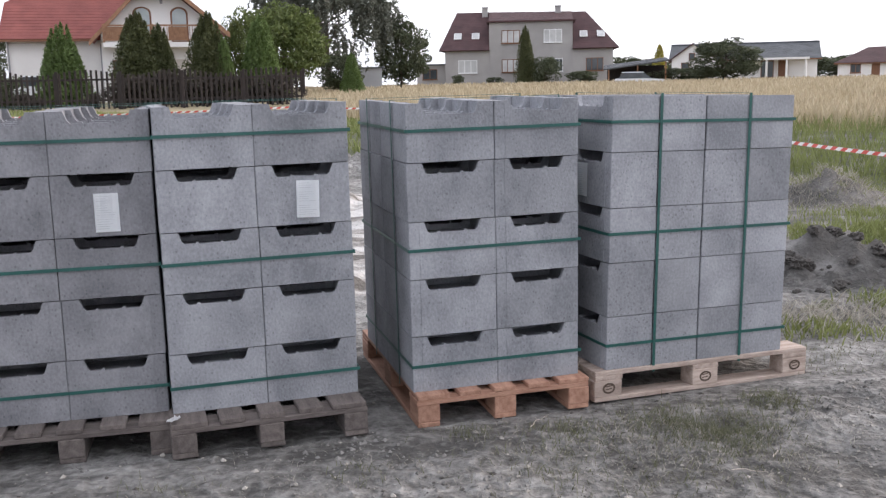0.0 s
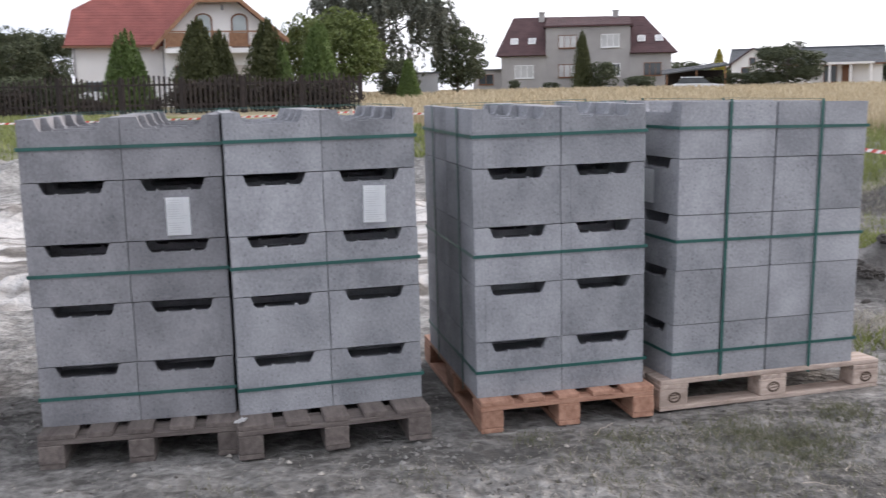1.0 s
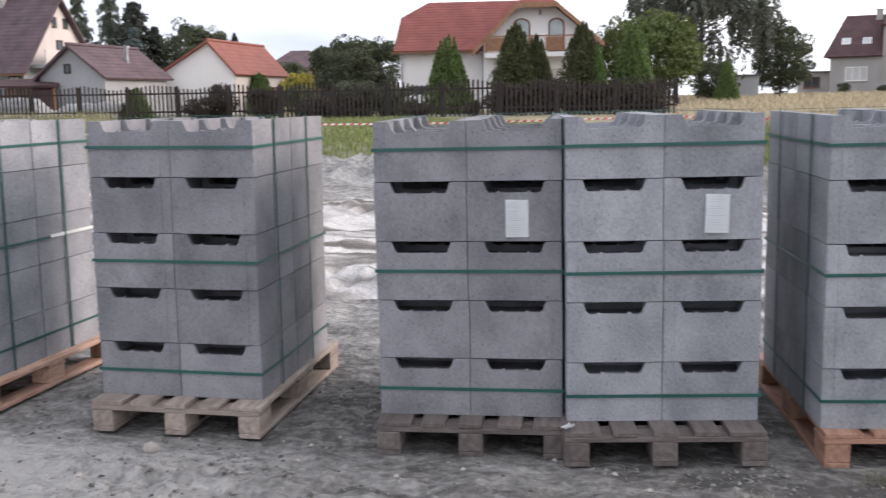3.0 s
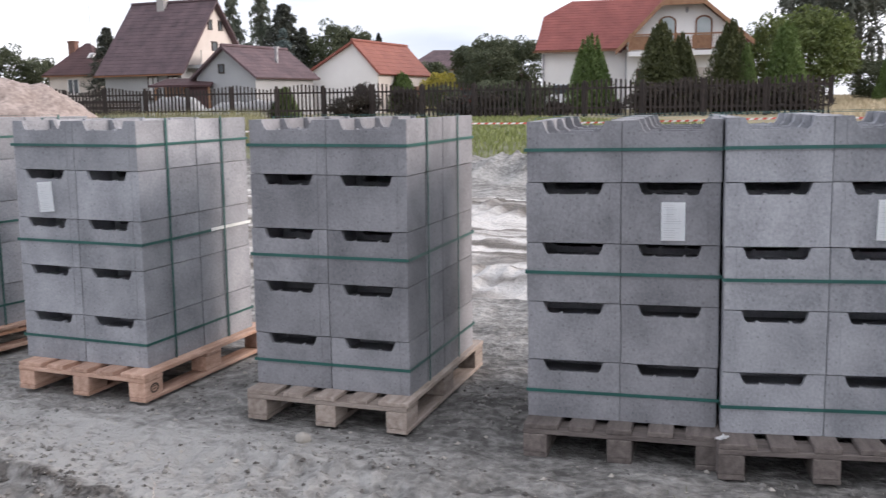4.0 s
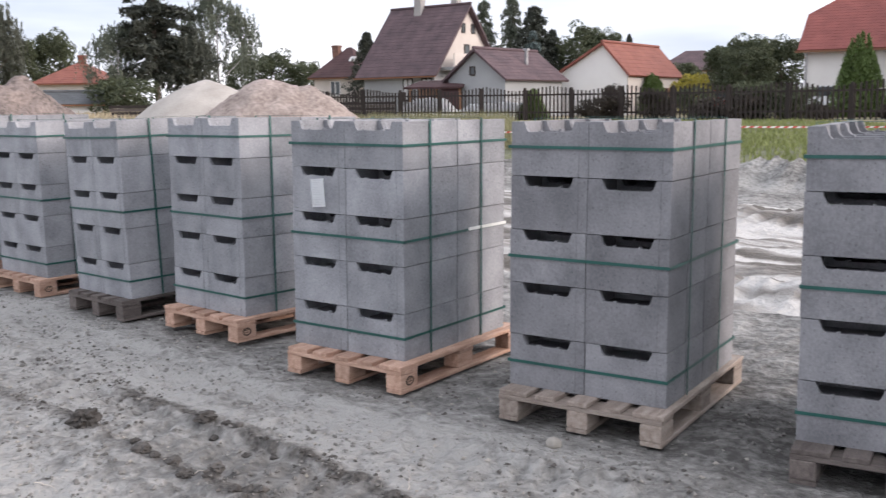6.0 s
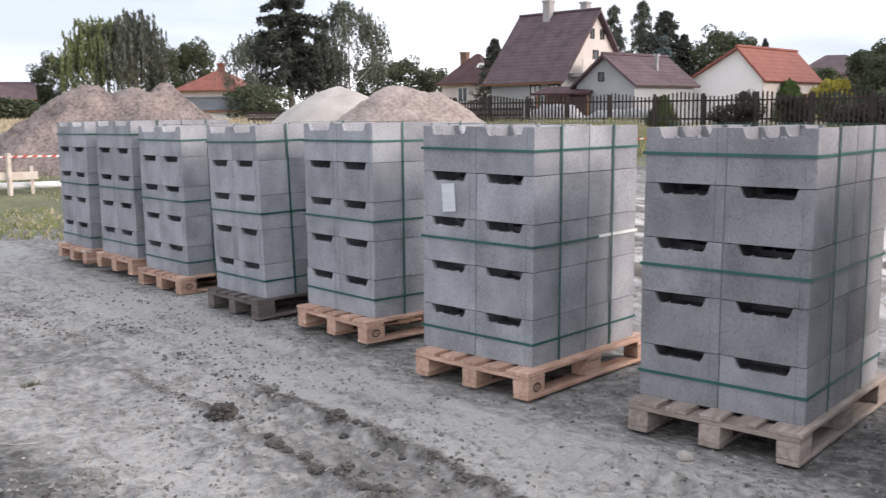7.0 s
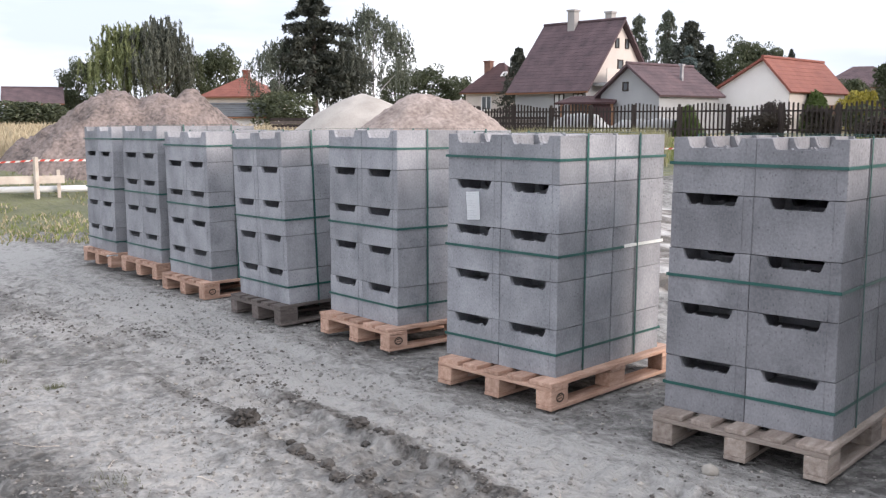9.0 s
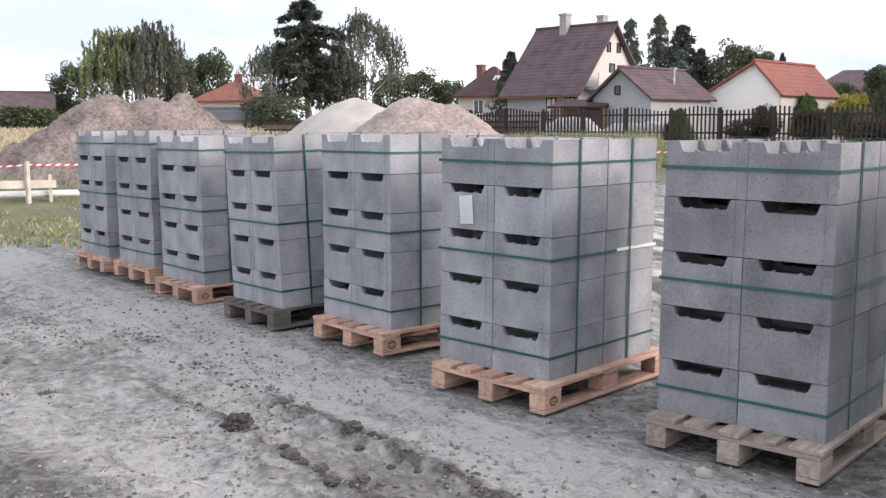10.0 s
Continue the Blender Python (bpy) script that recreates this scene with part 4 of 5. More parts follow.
part("roof", slope(bmesh.new(), (-0.3, -1.0, 2.22), (-0.3, 3.4, 2.22), (2.0, -1.0, 3.85), (2.0, 3.4, 3.85)), M_roof_dark, h3)
part("roof", slope(bmesh.new(), (4.6, -1.0, 2.22), (4.6, 3.4, 2.22), (2.0, -1.0, 3.85), (2.0, 3.4, 3.85)), M_roof_slate, h3)
window(h3, pose(1.6, -0.7, 2.2), 0.6, 0.7, M_frame_brown, M_glass, 0, False)
# white cottage with red roof
h4 = hip_house("house", turn(-22, 41.0, 102.1, 1.15), 10, 8, 1.75, 3.3, 3.0, M_plaster_white, M_roof_dark, "low white cottage with a dark red hipped roof")
window(h4, front(1.2, 0.6), 1.0, 0.9, M_frame_brown, M_glass, 1)
part("door", boxed(3.2, 4.0, -0.05, 0.0, 0.0, 1.7), M_frame_brown, h4)
window(h4, front(6.0, 0.6), 1.2, 0.9, M_frame_brown, M_glass, 1)

# tall steep-roofed house
yaw5 = math.degrees(math.atan2(0.8, 6.3))
h5 = gable_house("house", turn(yaw5, -49.15, 43.97, 0.42), 5.8, 7.0, 3.45, 7.55, M_plaster_pale, M_roof_brown, "old house with a steep weathered brown roof and two chimneys", "x", 0.5, 0.45)
part("gable_wall", prism(bmesh.new(), [(5.81, 0.05, 3.4), (5.81, 6.95, 3.4), (5.81, 3.5, 7.3)], (0.05, 0, 0), "x"), M_plaster_cream, h5, "cream rendered gable")
chimney(h5, 2.2, 3.3, 6.9, 8.3, 0.55, M_plaster_grey)
chimney(h5, 4.7, 4.0, 7.0, 8.05, 0.5, M_plaster_grey)
window(h5, front(3.3, 1.4), 0.8, 1.4, M_fence, M_glass_pale, 1)
window(h5, front(4.8, 1.4), 0.8, 1.4, M_fence, M_glass_pale, 1)
for y, z in ((2.9, 5.7), (4.0, 5.7), (3.2, 3.9)):
    window(h5, pose(5.87, y, z, 0, 0, 90), 0.42 if z > 5 else 0.6, 0.65 if z > 5 else 1.1, M_fence, M_glass, 0, False)
part("balcony", boxed(5.87, 6.95, 0.6, 3.4, 3.25, 3.45), M_plaster_pale, h5)
part("balcony_rail", boxed(6.87, 6.95, 0.6, 3.4, 3.45, 4.3), M_plaster_cream, h5)
window(h5, pose(2.6, 1.05, 4.5, -42), 0.4, 0.5, M_metal, M_glass, 0, False)

# grey outbuilding
yaw6 = math.degrees(math.atan2(0.2, 4.0))
h6 = gable_house("outbuilding", turn(yaw6, -38.6, 40.9, 0.36), 4.0, 5.5, 2.7, 4.2, M_plaster_pale, M_roof_brown, "pale grey gabled outbuilding with a dull brown roof", "y", 0.5, 0.3)
window(h6, front(1.55, 2.75), 0.4, 0.5, M_fence, M_glass, 0, False)
part("door", boxed(0.15, 0.85, -0.05, 0.0, 0.0, 1.95), M_frame_brown, h6)
chimney(h6, 3.1, 3.2, 3.0, 4.15, 0.15, M_metal)
# open lean-to with a reddish roof
h7 = thing("lean_to", turn(20, -40.5, 39.6, 0.36), "low open timber lean-to with a reddish brown roof", "shed")
bm = bmesh.new()
slope(bm, (-0.2, -0.3, 2.15), (3.4, -0.3, 2.15), (0.2, 1.2, 2.55), (3.2, 1.2, 2.55))
part("roof", bm, M_roof_dark, h7)
for x in (0.05, 1.6, 3.1):
    part("post", boxed(x, x + 0.12, -0.1, 0.02, 0, 2.1), M_wood_brown, h7)
part("back_wall", boxed(0.0, 3.2, 1.1, 1.2, 0, 2.4), M_wood_brown, h7)
part("side_wall", boxed(1.9, 3.2, 0.0, 0.08, 0, 2.05), M_roof_dark, h7)

# white barn with orange tiles
yaw8 = math.degrees(math.atan2(0.6, 4.3))
h8 = gable_house("house", turn(yaw8, -36.1, 48.1, 0.4), 4.35, 7.6, 3.0, 4.62, M_plaster_white, M_roof_orange, "small white house with an orange tiled roof behind the fence", "y", 0.66, 0.3)
part("side_wall", boxed(4.352, 4.40, 0.02, 7.5, 0, 2.9), M_plaster_cream, h8, "cream rendered side wall")
part("door", boxed(4.40, 4.45, 3.0, 4.0, 0, 2.0), M_frame_brown, h8)
part("door", boxed(4.40, 4.45, 5.2, 6.4, 0, 2.0), M_frame_brown, h8)

# small houses far off
h9 = hip_house("house", turn(18, -66.2, 53.6, 0.55), 4.2, 5.0, 3.5, 6.0, 1.9, M_plaster_cream, M_roof_dark, "small cream house with a steep dark red roof and brick chimney")
chimney(h9, 1.1, 2.0, 4.4, 6.05, 0.6, M_brick)
window(h9, pose(2.9, 0.95, 4.75, -52), 0.5, 0.6, M_frame_white, M_glass_pale, 0, False)
window(h9, front(1.6, 1.9), 1.0, 1.2, M_frame_white, M_glass)
part("antenna", tube(bmesh.new(), (2.4, 2.5, 6.0), (2.4, 2.5, 9.0), 0.03, 0.02), M_metal, h9)
h10 = hip_house("house", turn(41, -80.7, 36.0, 0.56), 5.4, 6.0, 3.2, 5.0, 2.6, M_plaster_cream, M_roof_orange, "far house with a bright orange pyramid roof")
chimney(h10, 2.9, 2.8, 4.6, 5.4, 0.5, M_roof_orange)
h10s = gable_house("outbuilding", turn(62, -56.8, 25.8, 0.05), 3.1, 3.0, 1.85, 2.5, M_plaster_white, M_roof_slate, "low white shed with a slate roof", "x", 0.5, 0.2)
h11 = gable_house("house", turn(74, -107.2, 26.2, 0.72), 5.4, 6.0, 2.9, 4.4, M_plaster_cream, M_roof_brown, "distant house with a dull red roof beyond the meadow", "x")
gable_house("house", turn(76, -108.5, 19.5, 0.72), 3.4, 5.0, 3.0, 4.5, M_plaster_white, M_roof_dark, "distant white house with a red roof beyond the meadow", "y")
h12 = hip_house("house", turn(28, -57.4, 94.0, 1.0), 8.0, 8.0, 4.0, 6.2, 3.0, M_plaster_grey, M_roof_brown, "far house with a dull brown roof behind trees")
shed = thing("garden_shed", turn(3, -6.4, 74.8, 0.8), "small pale garden shed with a flat grey roof", "shed")
part("wall", boxed(0, 1.9, 0, 1.6, 0, 1.9), M_plaster_pale, shed)
part("roof", boxed(-0.15, 2.05, -0.15, 1.75, 1.9, 2.02), M_roof_slate, shed)
carport = thing("carport", turn(-10, 14.6, 87.0, 0.95), "low dark carport with a pitched roof beside a parked car", "carport")
bm = bmesh.new()
slope(bm, (-0.3, -0.3, 1.5), (5.3, -0.3, 2.2), (-0.3, 4.0, 1.9), (5.3, 4.0, 2.5))
part("roof", bm, M_roof_slate, carport)
for x in (0.1, 2.6, 5.0):
    part("post", boxed(x, x + 0.12, 0, 0.12, 0, 1.55 + x * 0.11), M_wood_brown, carport)
part("back_wall", boxed(0, 5.1, 3.7, 3.8, 0, 1.8), M_fence, carport)


def car(m, paint, label):
    c = thing("car", m, label, "car", "parked cars")
    bm = bmesh.new()
    prism(bm, [(0, 0, 0.35), (4.1, 0, 0.35), (4.15, 0, 0.75), (3.9, 0, 0.88), (2.9, 0, 0.95), (0.2, 0, 0.98), (0, 0, 0.8)], (0, 1.65, 0), "y")
    part("body", bm, paint, c)
    bm = bmesh.new()
    prism(bm, [(0.25, 0.1, 0.97), (3.0, 0.1, 0.94), (2.3, 0.1, 1.42), (0.7, 0.1, 1.45)], (0, 1.45, 0), "y")
    part("windows", bm, M_glass, c)
    part("roof", boxed(0.68, 2.32, 0.12, 1.53, 1.42, 1.5, bevel=0.03), paint, c)
    for x in (0.75, 3.3):
        for y in (0.02, 1.63):
            part("wheel", tube(bmesh.new(), (x, y - 0.1, 0.31), (x, y + 0.1, 0.31), 0.31, 0.31, 16), M_rubber, c)
    return c


car(turn(30, -36.5, 65.5, 0.85), M_car_red, "red parked car in a garden behind the fence")
car(turn(16, -22.0, 50.2, 0.75), M_car_white, "white parked car behind the dark fence")
car(turn(-5, 14.2, 80.5, 0.62), M_car_white, "pale parked car beside the tall grass")


# ---- trees and shrubs ----
rng = np.random.default_rng(5)


def leaf_quads(c, size, up=0.0, long=1.6):
    """Small leaf plates at the points c, turned at random."""
    n = len(c)
    a = rng.normal(size=(n, 3))
    a[:, 2] -= up
    a /= np.linalg.norm(a, axis=1)[:, None]
    b = np.cross(a, rng.normal(size=(n, 3)))
    b /= np.linalg.norm(b, axis=1)[:, None] + 1e-9
    s = size * rng.uniform(0.6, 1.4, (n, 1))
    v = np.stack([c - a * s * long, c + b * s * 0.6, c + a * s * long, c - b * s * 0.6], 1).reshape(-1, 3)
    return v, np.arange(4 * n).reshape(-1, 4)


def crown_mesh(name, pts, size, material, up=0.0, long=1.6):
    v, f = leaf_quads(np.asarray(pts), size, up, long)
    return raw_mesh(name, v.tolist(), f.tolist(), material)


def trunk_mesh(h, r, limbs, material, spread_r=0.3, lo=0.35):
    bm = bmesh.new()
    tube(bm, (0, 0, -0.02), (0.01, 0, h * 0.5), r, r * 0.7, 8)
    tube(bm, (0.01, 0, h * 0.48), (0.0, 0.01, h), r * 0.7, r * 0.2, 7)
    for i in range(limbs):
        z = h * (lo + (0.9 - lo) * i / max(1, limbs))
        a = i * 2.4
        e = spread_r * (1.1 - z)
        tube(bm, (0, 0, z), (e * math.cos(a), e * math.sin(a), z + e * 0.7), r * 0.4, r * 0.1, 5)
    return mesh_of("trunk", bm, material)


def pts_cone(n, r, power, lumps=9):
    z = rng.uniform(0, 1, n) ** 1.25
    a = rng.uniform(0, math.tau, n)
    prof = r * (1 - z) ** power * np.minimum(1, 0.6 + z * 5)
    k = rng.uniform(0.15, 1.0, n) ** 0.5
    k *= 1 + 0.12 * np.sin(a * 3 + z * lumps) + 0.08 * np.sin(a * 7 - z * 23)
    return np.stack([prof * k * np.cos(a), prof * k * np.sin(a), 0.02 + z * 0.98], 1)


def pts_spires(n, spires, spread_r, r, low=0.45):
    """Many upright plumes crowded round a leader, lower towards the outside."""
    out = []
    for i in range(spires):
        f = i / spires
        a, k = i * 2.4, spread_r * math.sqrt(f)
        top = 1.0 - low * f ** 1.2 * rng.uniform(0.6, 1.25) if i else 1.0
        m = n // spires
        z = rng.uniform(0, 1, m)
        b = rng.uniform(0, math.tau, m)
        p = r * rng.uniform(0.75, 1.2) * (1 - z) ** 0.75 * np.minimum(1, 0.5 + 3 * z) * rng.uniform(0.1, 1.0, m) ** 0.5
        x = k * math.cos(a) * (1.05 - 0.45 * z) + p * np.cos(b)
        y = k * math.sin(a) * (1.05 - 0.45 * z) + p * np.sin(b)
        out.append(np.stack([x, y, 0.02 + z * top * 0.98], 1))
    return np.concatenate(out)


def pts_open_conifer(n, r, tiers, per, lo, droop, skip):
    """Whorls of drooping boughs with gaps between them, some missing, hung with short twigs."""
    out = []
    m = max(8, n // (tiers * per))
    for i in range(tiers):
        z = lo + (1 - lo) * (i + rng.uniform(-0.4, 0.4)) / tiers
        rr = r * max(0.0, 1 - (z - lo) / (1 - lo)) ** 0.72 * min(1.0, 0.7 + 2.0 * (z - lo)) + 0.012
        for j in range(per):
            if rng.uniform() < skip:
                continue
            a = math.tau * j / per + i * 1.1 + rng.uniform(-0.35, 0.35)
            l = rr * rng.uniform(0.55, 1.25)
            t = rng.uniform(0.0, 1, m) ** 0.8
            side = rng.normal(0, 0.10, m) * l * (1.1 - t)
            x = t * l * math.cos(a) - side * math.sin(a)
            y = t * l * math.sin(a) + side * math.cos(a)
            out.append(np.stack([x, y, z - droop * t * l + 0.5 * droop * t * t * l - rng.uniform(0, 0.035, m) * (0.3 + t) + rng.normal(0, 0.004, m)], 1))
    p = np.concatenate(out)
    p[:, 2] = np.clip(p[:, 2], 0.02, 1.0)
    return p


def pts_drape(n, r, limbs, strands, drop, top=0.95, loose=0.06):
    """Hanging twigs in bunches from the ends of the limbs, with sky between the bunches."""
    out = []
    m = max(6, n // (limbs * strands))
    for i in range(limbs):
        a, k = rng.uniform(0, math.tau), rng.uniform(0.05, 1) ** 0.55
        tip = np.array([k * r * math.cos(a), k * r * math.sin(a), top - 0.5 * k * k * rng.uniform(0.4, 1.2) - rng.uniform(0, 0.08)])
        for j in range(strands):
            o = tip + rng.normal(0, loose, 3) * (1, 1, 0.6)
            l = drop * rng.uniform(0.25, 1.15) * (0.6 + 0.4 * k)
            t = rng.uniform(0, 1, m)
            drift = rng.normal(0, 0.03, 2)
            out.append(np.stack([o[0] + drift[0] * t + rng.normal(0, 0.007, m), o[1] + drift[1] * t + rng.normal(0, 0.007, m), np.clip(o[2] - l * t, 0.03, 1.0)], 1))
    return np.concatenate(out)


def pts_clumps(n, clumps, rx, z0, z1, cr):
    out = []
    for i in range(clumps):
        u = rng.normal(size=3)
        u /= np.linalg.norm(u)
        k = rng.uniform(0.45, 1.0) ** 0.6
        c = np.array([u[0] * rx * k, u[1] * rx * k, (z0 + z1) / 2 + u[2] * (z1 - z0) / 2 * k])
        q = rng.normal(size=(n // clumps, 3))
        q /= np.linalg.norm(q, axis=1)[:, None]
        q *= rng.uniform(0.5, 1.0, (len(q), 1)) ** 0.5 * cr * rng.uniform(0.7, 1.3)
        q[:, 2] *= 0.75
        out.append(c + q)
    p = np.concatenate(out)
    p[:, 2] = np.clip(p[:, 2], 0.01, 1.02)
    return p


# each kind: crown mesh, trunk mesh, words; crowns are one high and about one wide
def kind(crown, trunk, word, category, wide):
    return dict(crown=crown, trunk=trunk, word=word, category=category, wide=wide)


KINDS = {
    "thuja": kind(crown_mesh("crown", pts_spires(17000, 13, 0.20, 0.16, 0.34), 0.009, L_thuja, 1.3, 2.2), trunk_mesh(0.5, 0.02, 0, M_bark), "dense dark green conical thuja behind the fence", "thuja", 0.47),
    "bright": kind(crown_mesh("crown", pts_spires(12000, 24, 0.28, 0.13, 0.5), 0.011, L_bright, 1.1, 2.2), trunk_mesh(0.5, 0.025, 3, M_bark), "bright green bushy young tree behind the fence", "shrub", 0.54),
    "decid": kind(crown_mesh("crown", pts_clumps(13000, 95, 0.36, 0.12, 0.95, 0.12), 0.014, L_decid), trunk_mesh(0.7, 0.022, 9, M_bark), "leafy green deciduous tree behind the gardens", "tree", 0.95),
    "dark": kind(crown_mesh("crown", pts_clumps(12000, 85, 0.38, 0.10, 0.97, 0.11), 0.0135, L_dark), trunk_mesh(0.7, 0.022, 9, M_bark), "dark green broad-leaved tree behind the houses", "tree", 0.95),
    "bigdark": kind(crown_mesh("crown", pts_drape(26000, 0.40, 60, 9, 0.34, 0.97, 0.05), 0.0085, L_grey, 1.0, 2.0), trunk_mesh(0.85, 0.02, 16, M_bark), "very tall dark tree with an uneven open crown", "tree", 0.9),
    "bushy": kind(crown_mesh("crown", pts_clumps(3600, 30, 0.40, 0.05, 0.85, 0.2), 0.024, L_dark), trunk_mesh(0.4, 0.03, 4, M_bark), "dark green rounded garden bush", "bush", 1.0),
    "hedge": kind(crown_mesh("crown", pts_clumps(4200, 34, 0.42, 0.05, 0.82, 0.2), 0.022, L_hedge), trunk_mesh(0.4, 0.03, 4, M_bark), "dark brownish clipped hedge bush behind the fence", "hedge", 1.0),
    "yellow": kind(crown_mesh("crown", pts_clumps(2600, 24, 0.40, 0.05, 0.85, 0.2), 0.026, L_yellow), trunk_mesh(0.4, 0.03, 4, M_bark), "bright yellow-leaved garden shrub", "shrub", 1.0),
    "yellowdark": kind(crown_mesh("crown", pts_cone(2200, 0.32, 0.6), 0.024, L_yellow), trunk_mesh(0.5, 0.02, 0, M_bark), "narrow yellowish conical tree far off", "tree", 0.64),
    "spruce": kind(crown_mesh("crown", pts_open_conifer(13000, 0.38, 25, 11, 0.06, 0.5, 0.08), 0.010, L_spruce, 0.5, 2.0), trunk_mesh(0.95, 0.014, 0, M_bark), "dark green spruce standing behind the houses", "spruce", 0.48),
    "bigspruce": kind(crown_mesh("crown", pts_open_conifer(15000, 0.27, 14, 8, 0.30, 0.5, 0.26), 0.0095, L_spruce, 0.7, 2.2), trunk_mesh(0.97, 0.016, 0, M_bark), "tall dark spruce with a bare lower trunk", "spruce", 0.5),
    "thin": kind(crown_mesh("crown", pts_open_conifer(8500, 0.36, 22, 8, 0.05, 0.7, 0.22), 0.010, L_birch, 0.8, 2.2), trunk_mesh(0.97, 0.014, 0, M_bark), "thin grey-green conifer with sparse drooping boughs", "conifer", 0.48),
    "blue": kind(crown_mesh("crown", pts_open_conifer(8000, 0.32, 16, 9, 0.06, 0.4, 0.12), 0.013, L_blue, 0.4, 1.8), trunk_mesh(0.95, 0.014, 0, M_bark), "blue-grey spruce behind the outbuilding", "spruce", 0.55),
    "willow": kind(crown_mesh("crown", pts_drape(17000, 0.40, 46, 9, 0.42, 0.99, 0.085), 0.0105, L_willow, 1.5, 2.4), trunk_mesh(0.75, 0.03, 8, M_bark), "light green weeping willow beyond the meadow", "willow", 0.9),
    "willowdark": kind(crown_mesh("crown", pts_drape(16000, 0.40, 44, 9, 0.42, 0.99, 0.08), 0.0105, L_grey, 1.5, 2.4), trunk_mesh(0.75, 0.03, 8, M_bark), "greyish green weeping tree beyond the heaps", "tree", 0.9),
    "birch": kind(crown_mesh("crown", pts_drape(10000, 0.42, 44, 8, 0.30, 0.99, 0.045), 0.0085, L_birch, 1.2, 2.0), trunk_mesh(0.9, 0.014, 14, M_bark_birch, 0.42, 0.25), "airy grey-green birch with hanging twigs", "birch", 0.85),
}


def tree(name, x, y, height, width):
    k = KINDS[name]
    turn_z = random.uniform(0, 360)
    t = thing("shrub" if k["category"] in ("shrub", "bush", "hedge") else "tree", turn(turn_z, x, y, rise(x, y) - 0.05), k["word"], k["category"], "trees and shrubs round the gardens")
    s = (1.45 if name in ("bigspruce", "willow", "willowdark") else 1.3) * width / k["wide"]
    t.scale = (s, s, 1.06 * height - rise(x, y))
    part("trunk", k["trunk"], None, t)
    part("crown", k["crown"], None, t)
    return t


tree("bright", -17.8, 46.7, 4.4, 1.9)
tree("thuja", -14.6, 47.8, 4.9, 2.0)
tree("thuja", -13.8, 48.6, 4.4, 1.5)
tree("thuja", -11.4, 48.7, 4.9, 1.9)
tree("bright", -10.6, 48.4, 3.8, 0.9)
tree("bright", -9.1, 50.2, 4.8, 1.8)
tree("decid", -9.1, 57.3, 6.1, 4.2)
tree("decid", -12.0, 60.8, 6.1, 2.5)
tree("bigdark", -8.8, 77.6, 11.0, 9.0)
tree("dark", -3.1, 77.9, 6.4, 4.1)
tree("dark", -6.4, 61.7, 3.4, 2.7)
tree("bright", -5.2, 57.8, 3.2, 1.1)
tree("hedge", -13.7, 43.9, 2.2, 2.0)
tree("hedge", -12.2, 44.4, 2.4, 1.4)
tree("hedge", -10.6, 44.8, 2.1, 1.8)
tree("hedge", -9.1, 45.1, 2.1, 1.8)
tree("hedge", -7.4, 45.4, 2.2, 1.8)
tree("hedge", -15.3, 43.4, 1.4, 0.7)
tree("dark", -32.2, 64.4, 5.8, 3.8)
tree("dark", -31.0, 67.2, 5.8, 3.3)
tree("bushy", -21.1, 43.1, 2.6, 1.7)
tree("bushy", -19.5, 43.9, 2.3, 1.7)
tree("thuja", 8.5, 99.6, 6.7, 1.5)
tree("bushy", 10.5, 99.4, 4.2, 2.6)
tree("bushy", 14.3, 100.0, 2.6, 2.8)
tree("bushy", 1.7, 101.0, 2.4, 1.1)
tree("bushy", 5.5, 100.8, 2.1, 1.4)
tree("dark", 23.5, 81.7, 4.5, 5.1)
tree("bushy", 21.2, 87.5, 2.6, 3.8)
tree("bushy", 23.0, 87.0, 2.6, 3.8)
tree("yellowdark", 24.8, 112.3, 5.1, 1.6)
tree("bushy", 22.0, 118.0, 4.5, 3.9)
tree("bushy", 24.5, 117.5, 4.2, 3.9)
tree("bushy", 27.6, 116.8, 4.0, 3.9)
tree("bushy", 46.4, 116.1, 3.8, 5.8)
tree("bushy", 44.1, 117.0, 4.0, 4.4)
tree("bushy", 50.6, 119.8, 4.3, 6.0)
tree("bushy", 36.1, 98.6, 1.5, 3.7)
tree("dark", -114.8, 36.2, 8.4, 4.2)
tree("willow", -103.7, 37.7, 11.2, 5.4)
tree("willowdark", -100.6, 40.2, 11.7, 5.0)
tree("dark", -103.2, 44.5, 9.0, 3.4)
tree("dark", -104.5, 48.8, 9.7, 4.8)
tree("bigspruce", -60.7, 35.5, 10.7, 5.0)
tree("birch", -63.5, 42.3, 9.8, 4.4)
tree("birch", -62.0, 33.3, 6.9, 3.4)
tree("bushy", -54.8, 29.8, 3.6, 3.6)
tree("willowdark", -61.3, 38.4, 6.6, 3.3)
tree("dark", -74.0, 51.7, 6.2, 2.9)
tree("dark", -72.1, 54.4, 6.3, 4.7)
tree("spruce", -60.9, 54.9, 7.4, 2.3)
tree("thin", -66.0, 75.5, 11.8, 3.2)
tree("thin", -63.6, 77.0, 12.1, 3.2)
tree("spruce", -60.9, 77.1, 10.8, 4.1)
tree("spruce", -59.5, 78.2, 8.6, 2.5)
tree("blue", -54.8, 69.2, 7.9, 2.5)
tree("dark", -57.2, 79.9, 9.0, 4.6)
tree("dark", -55.1, 81.3, 8.3, 3.2)
tree("spruce", -53.4, 82.4, 8.0, 1.4)
tree("bright", -31.5, 39.6, 2.2, 1.2)
tree("hedge", -26.9, 40.0, 2.5, 1.1)
tree("yellow", -28.9, 50.5, 3.2, 1.6)
tree("bright", -31.7, 51.2, 3.1, 1.8)
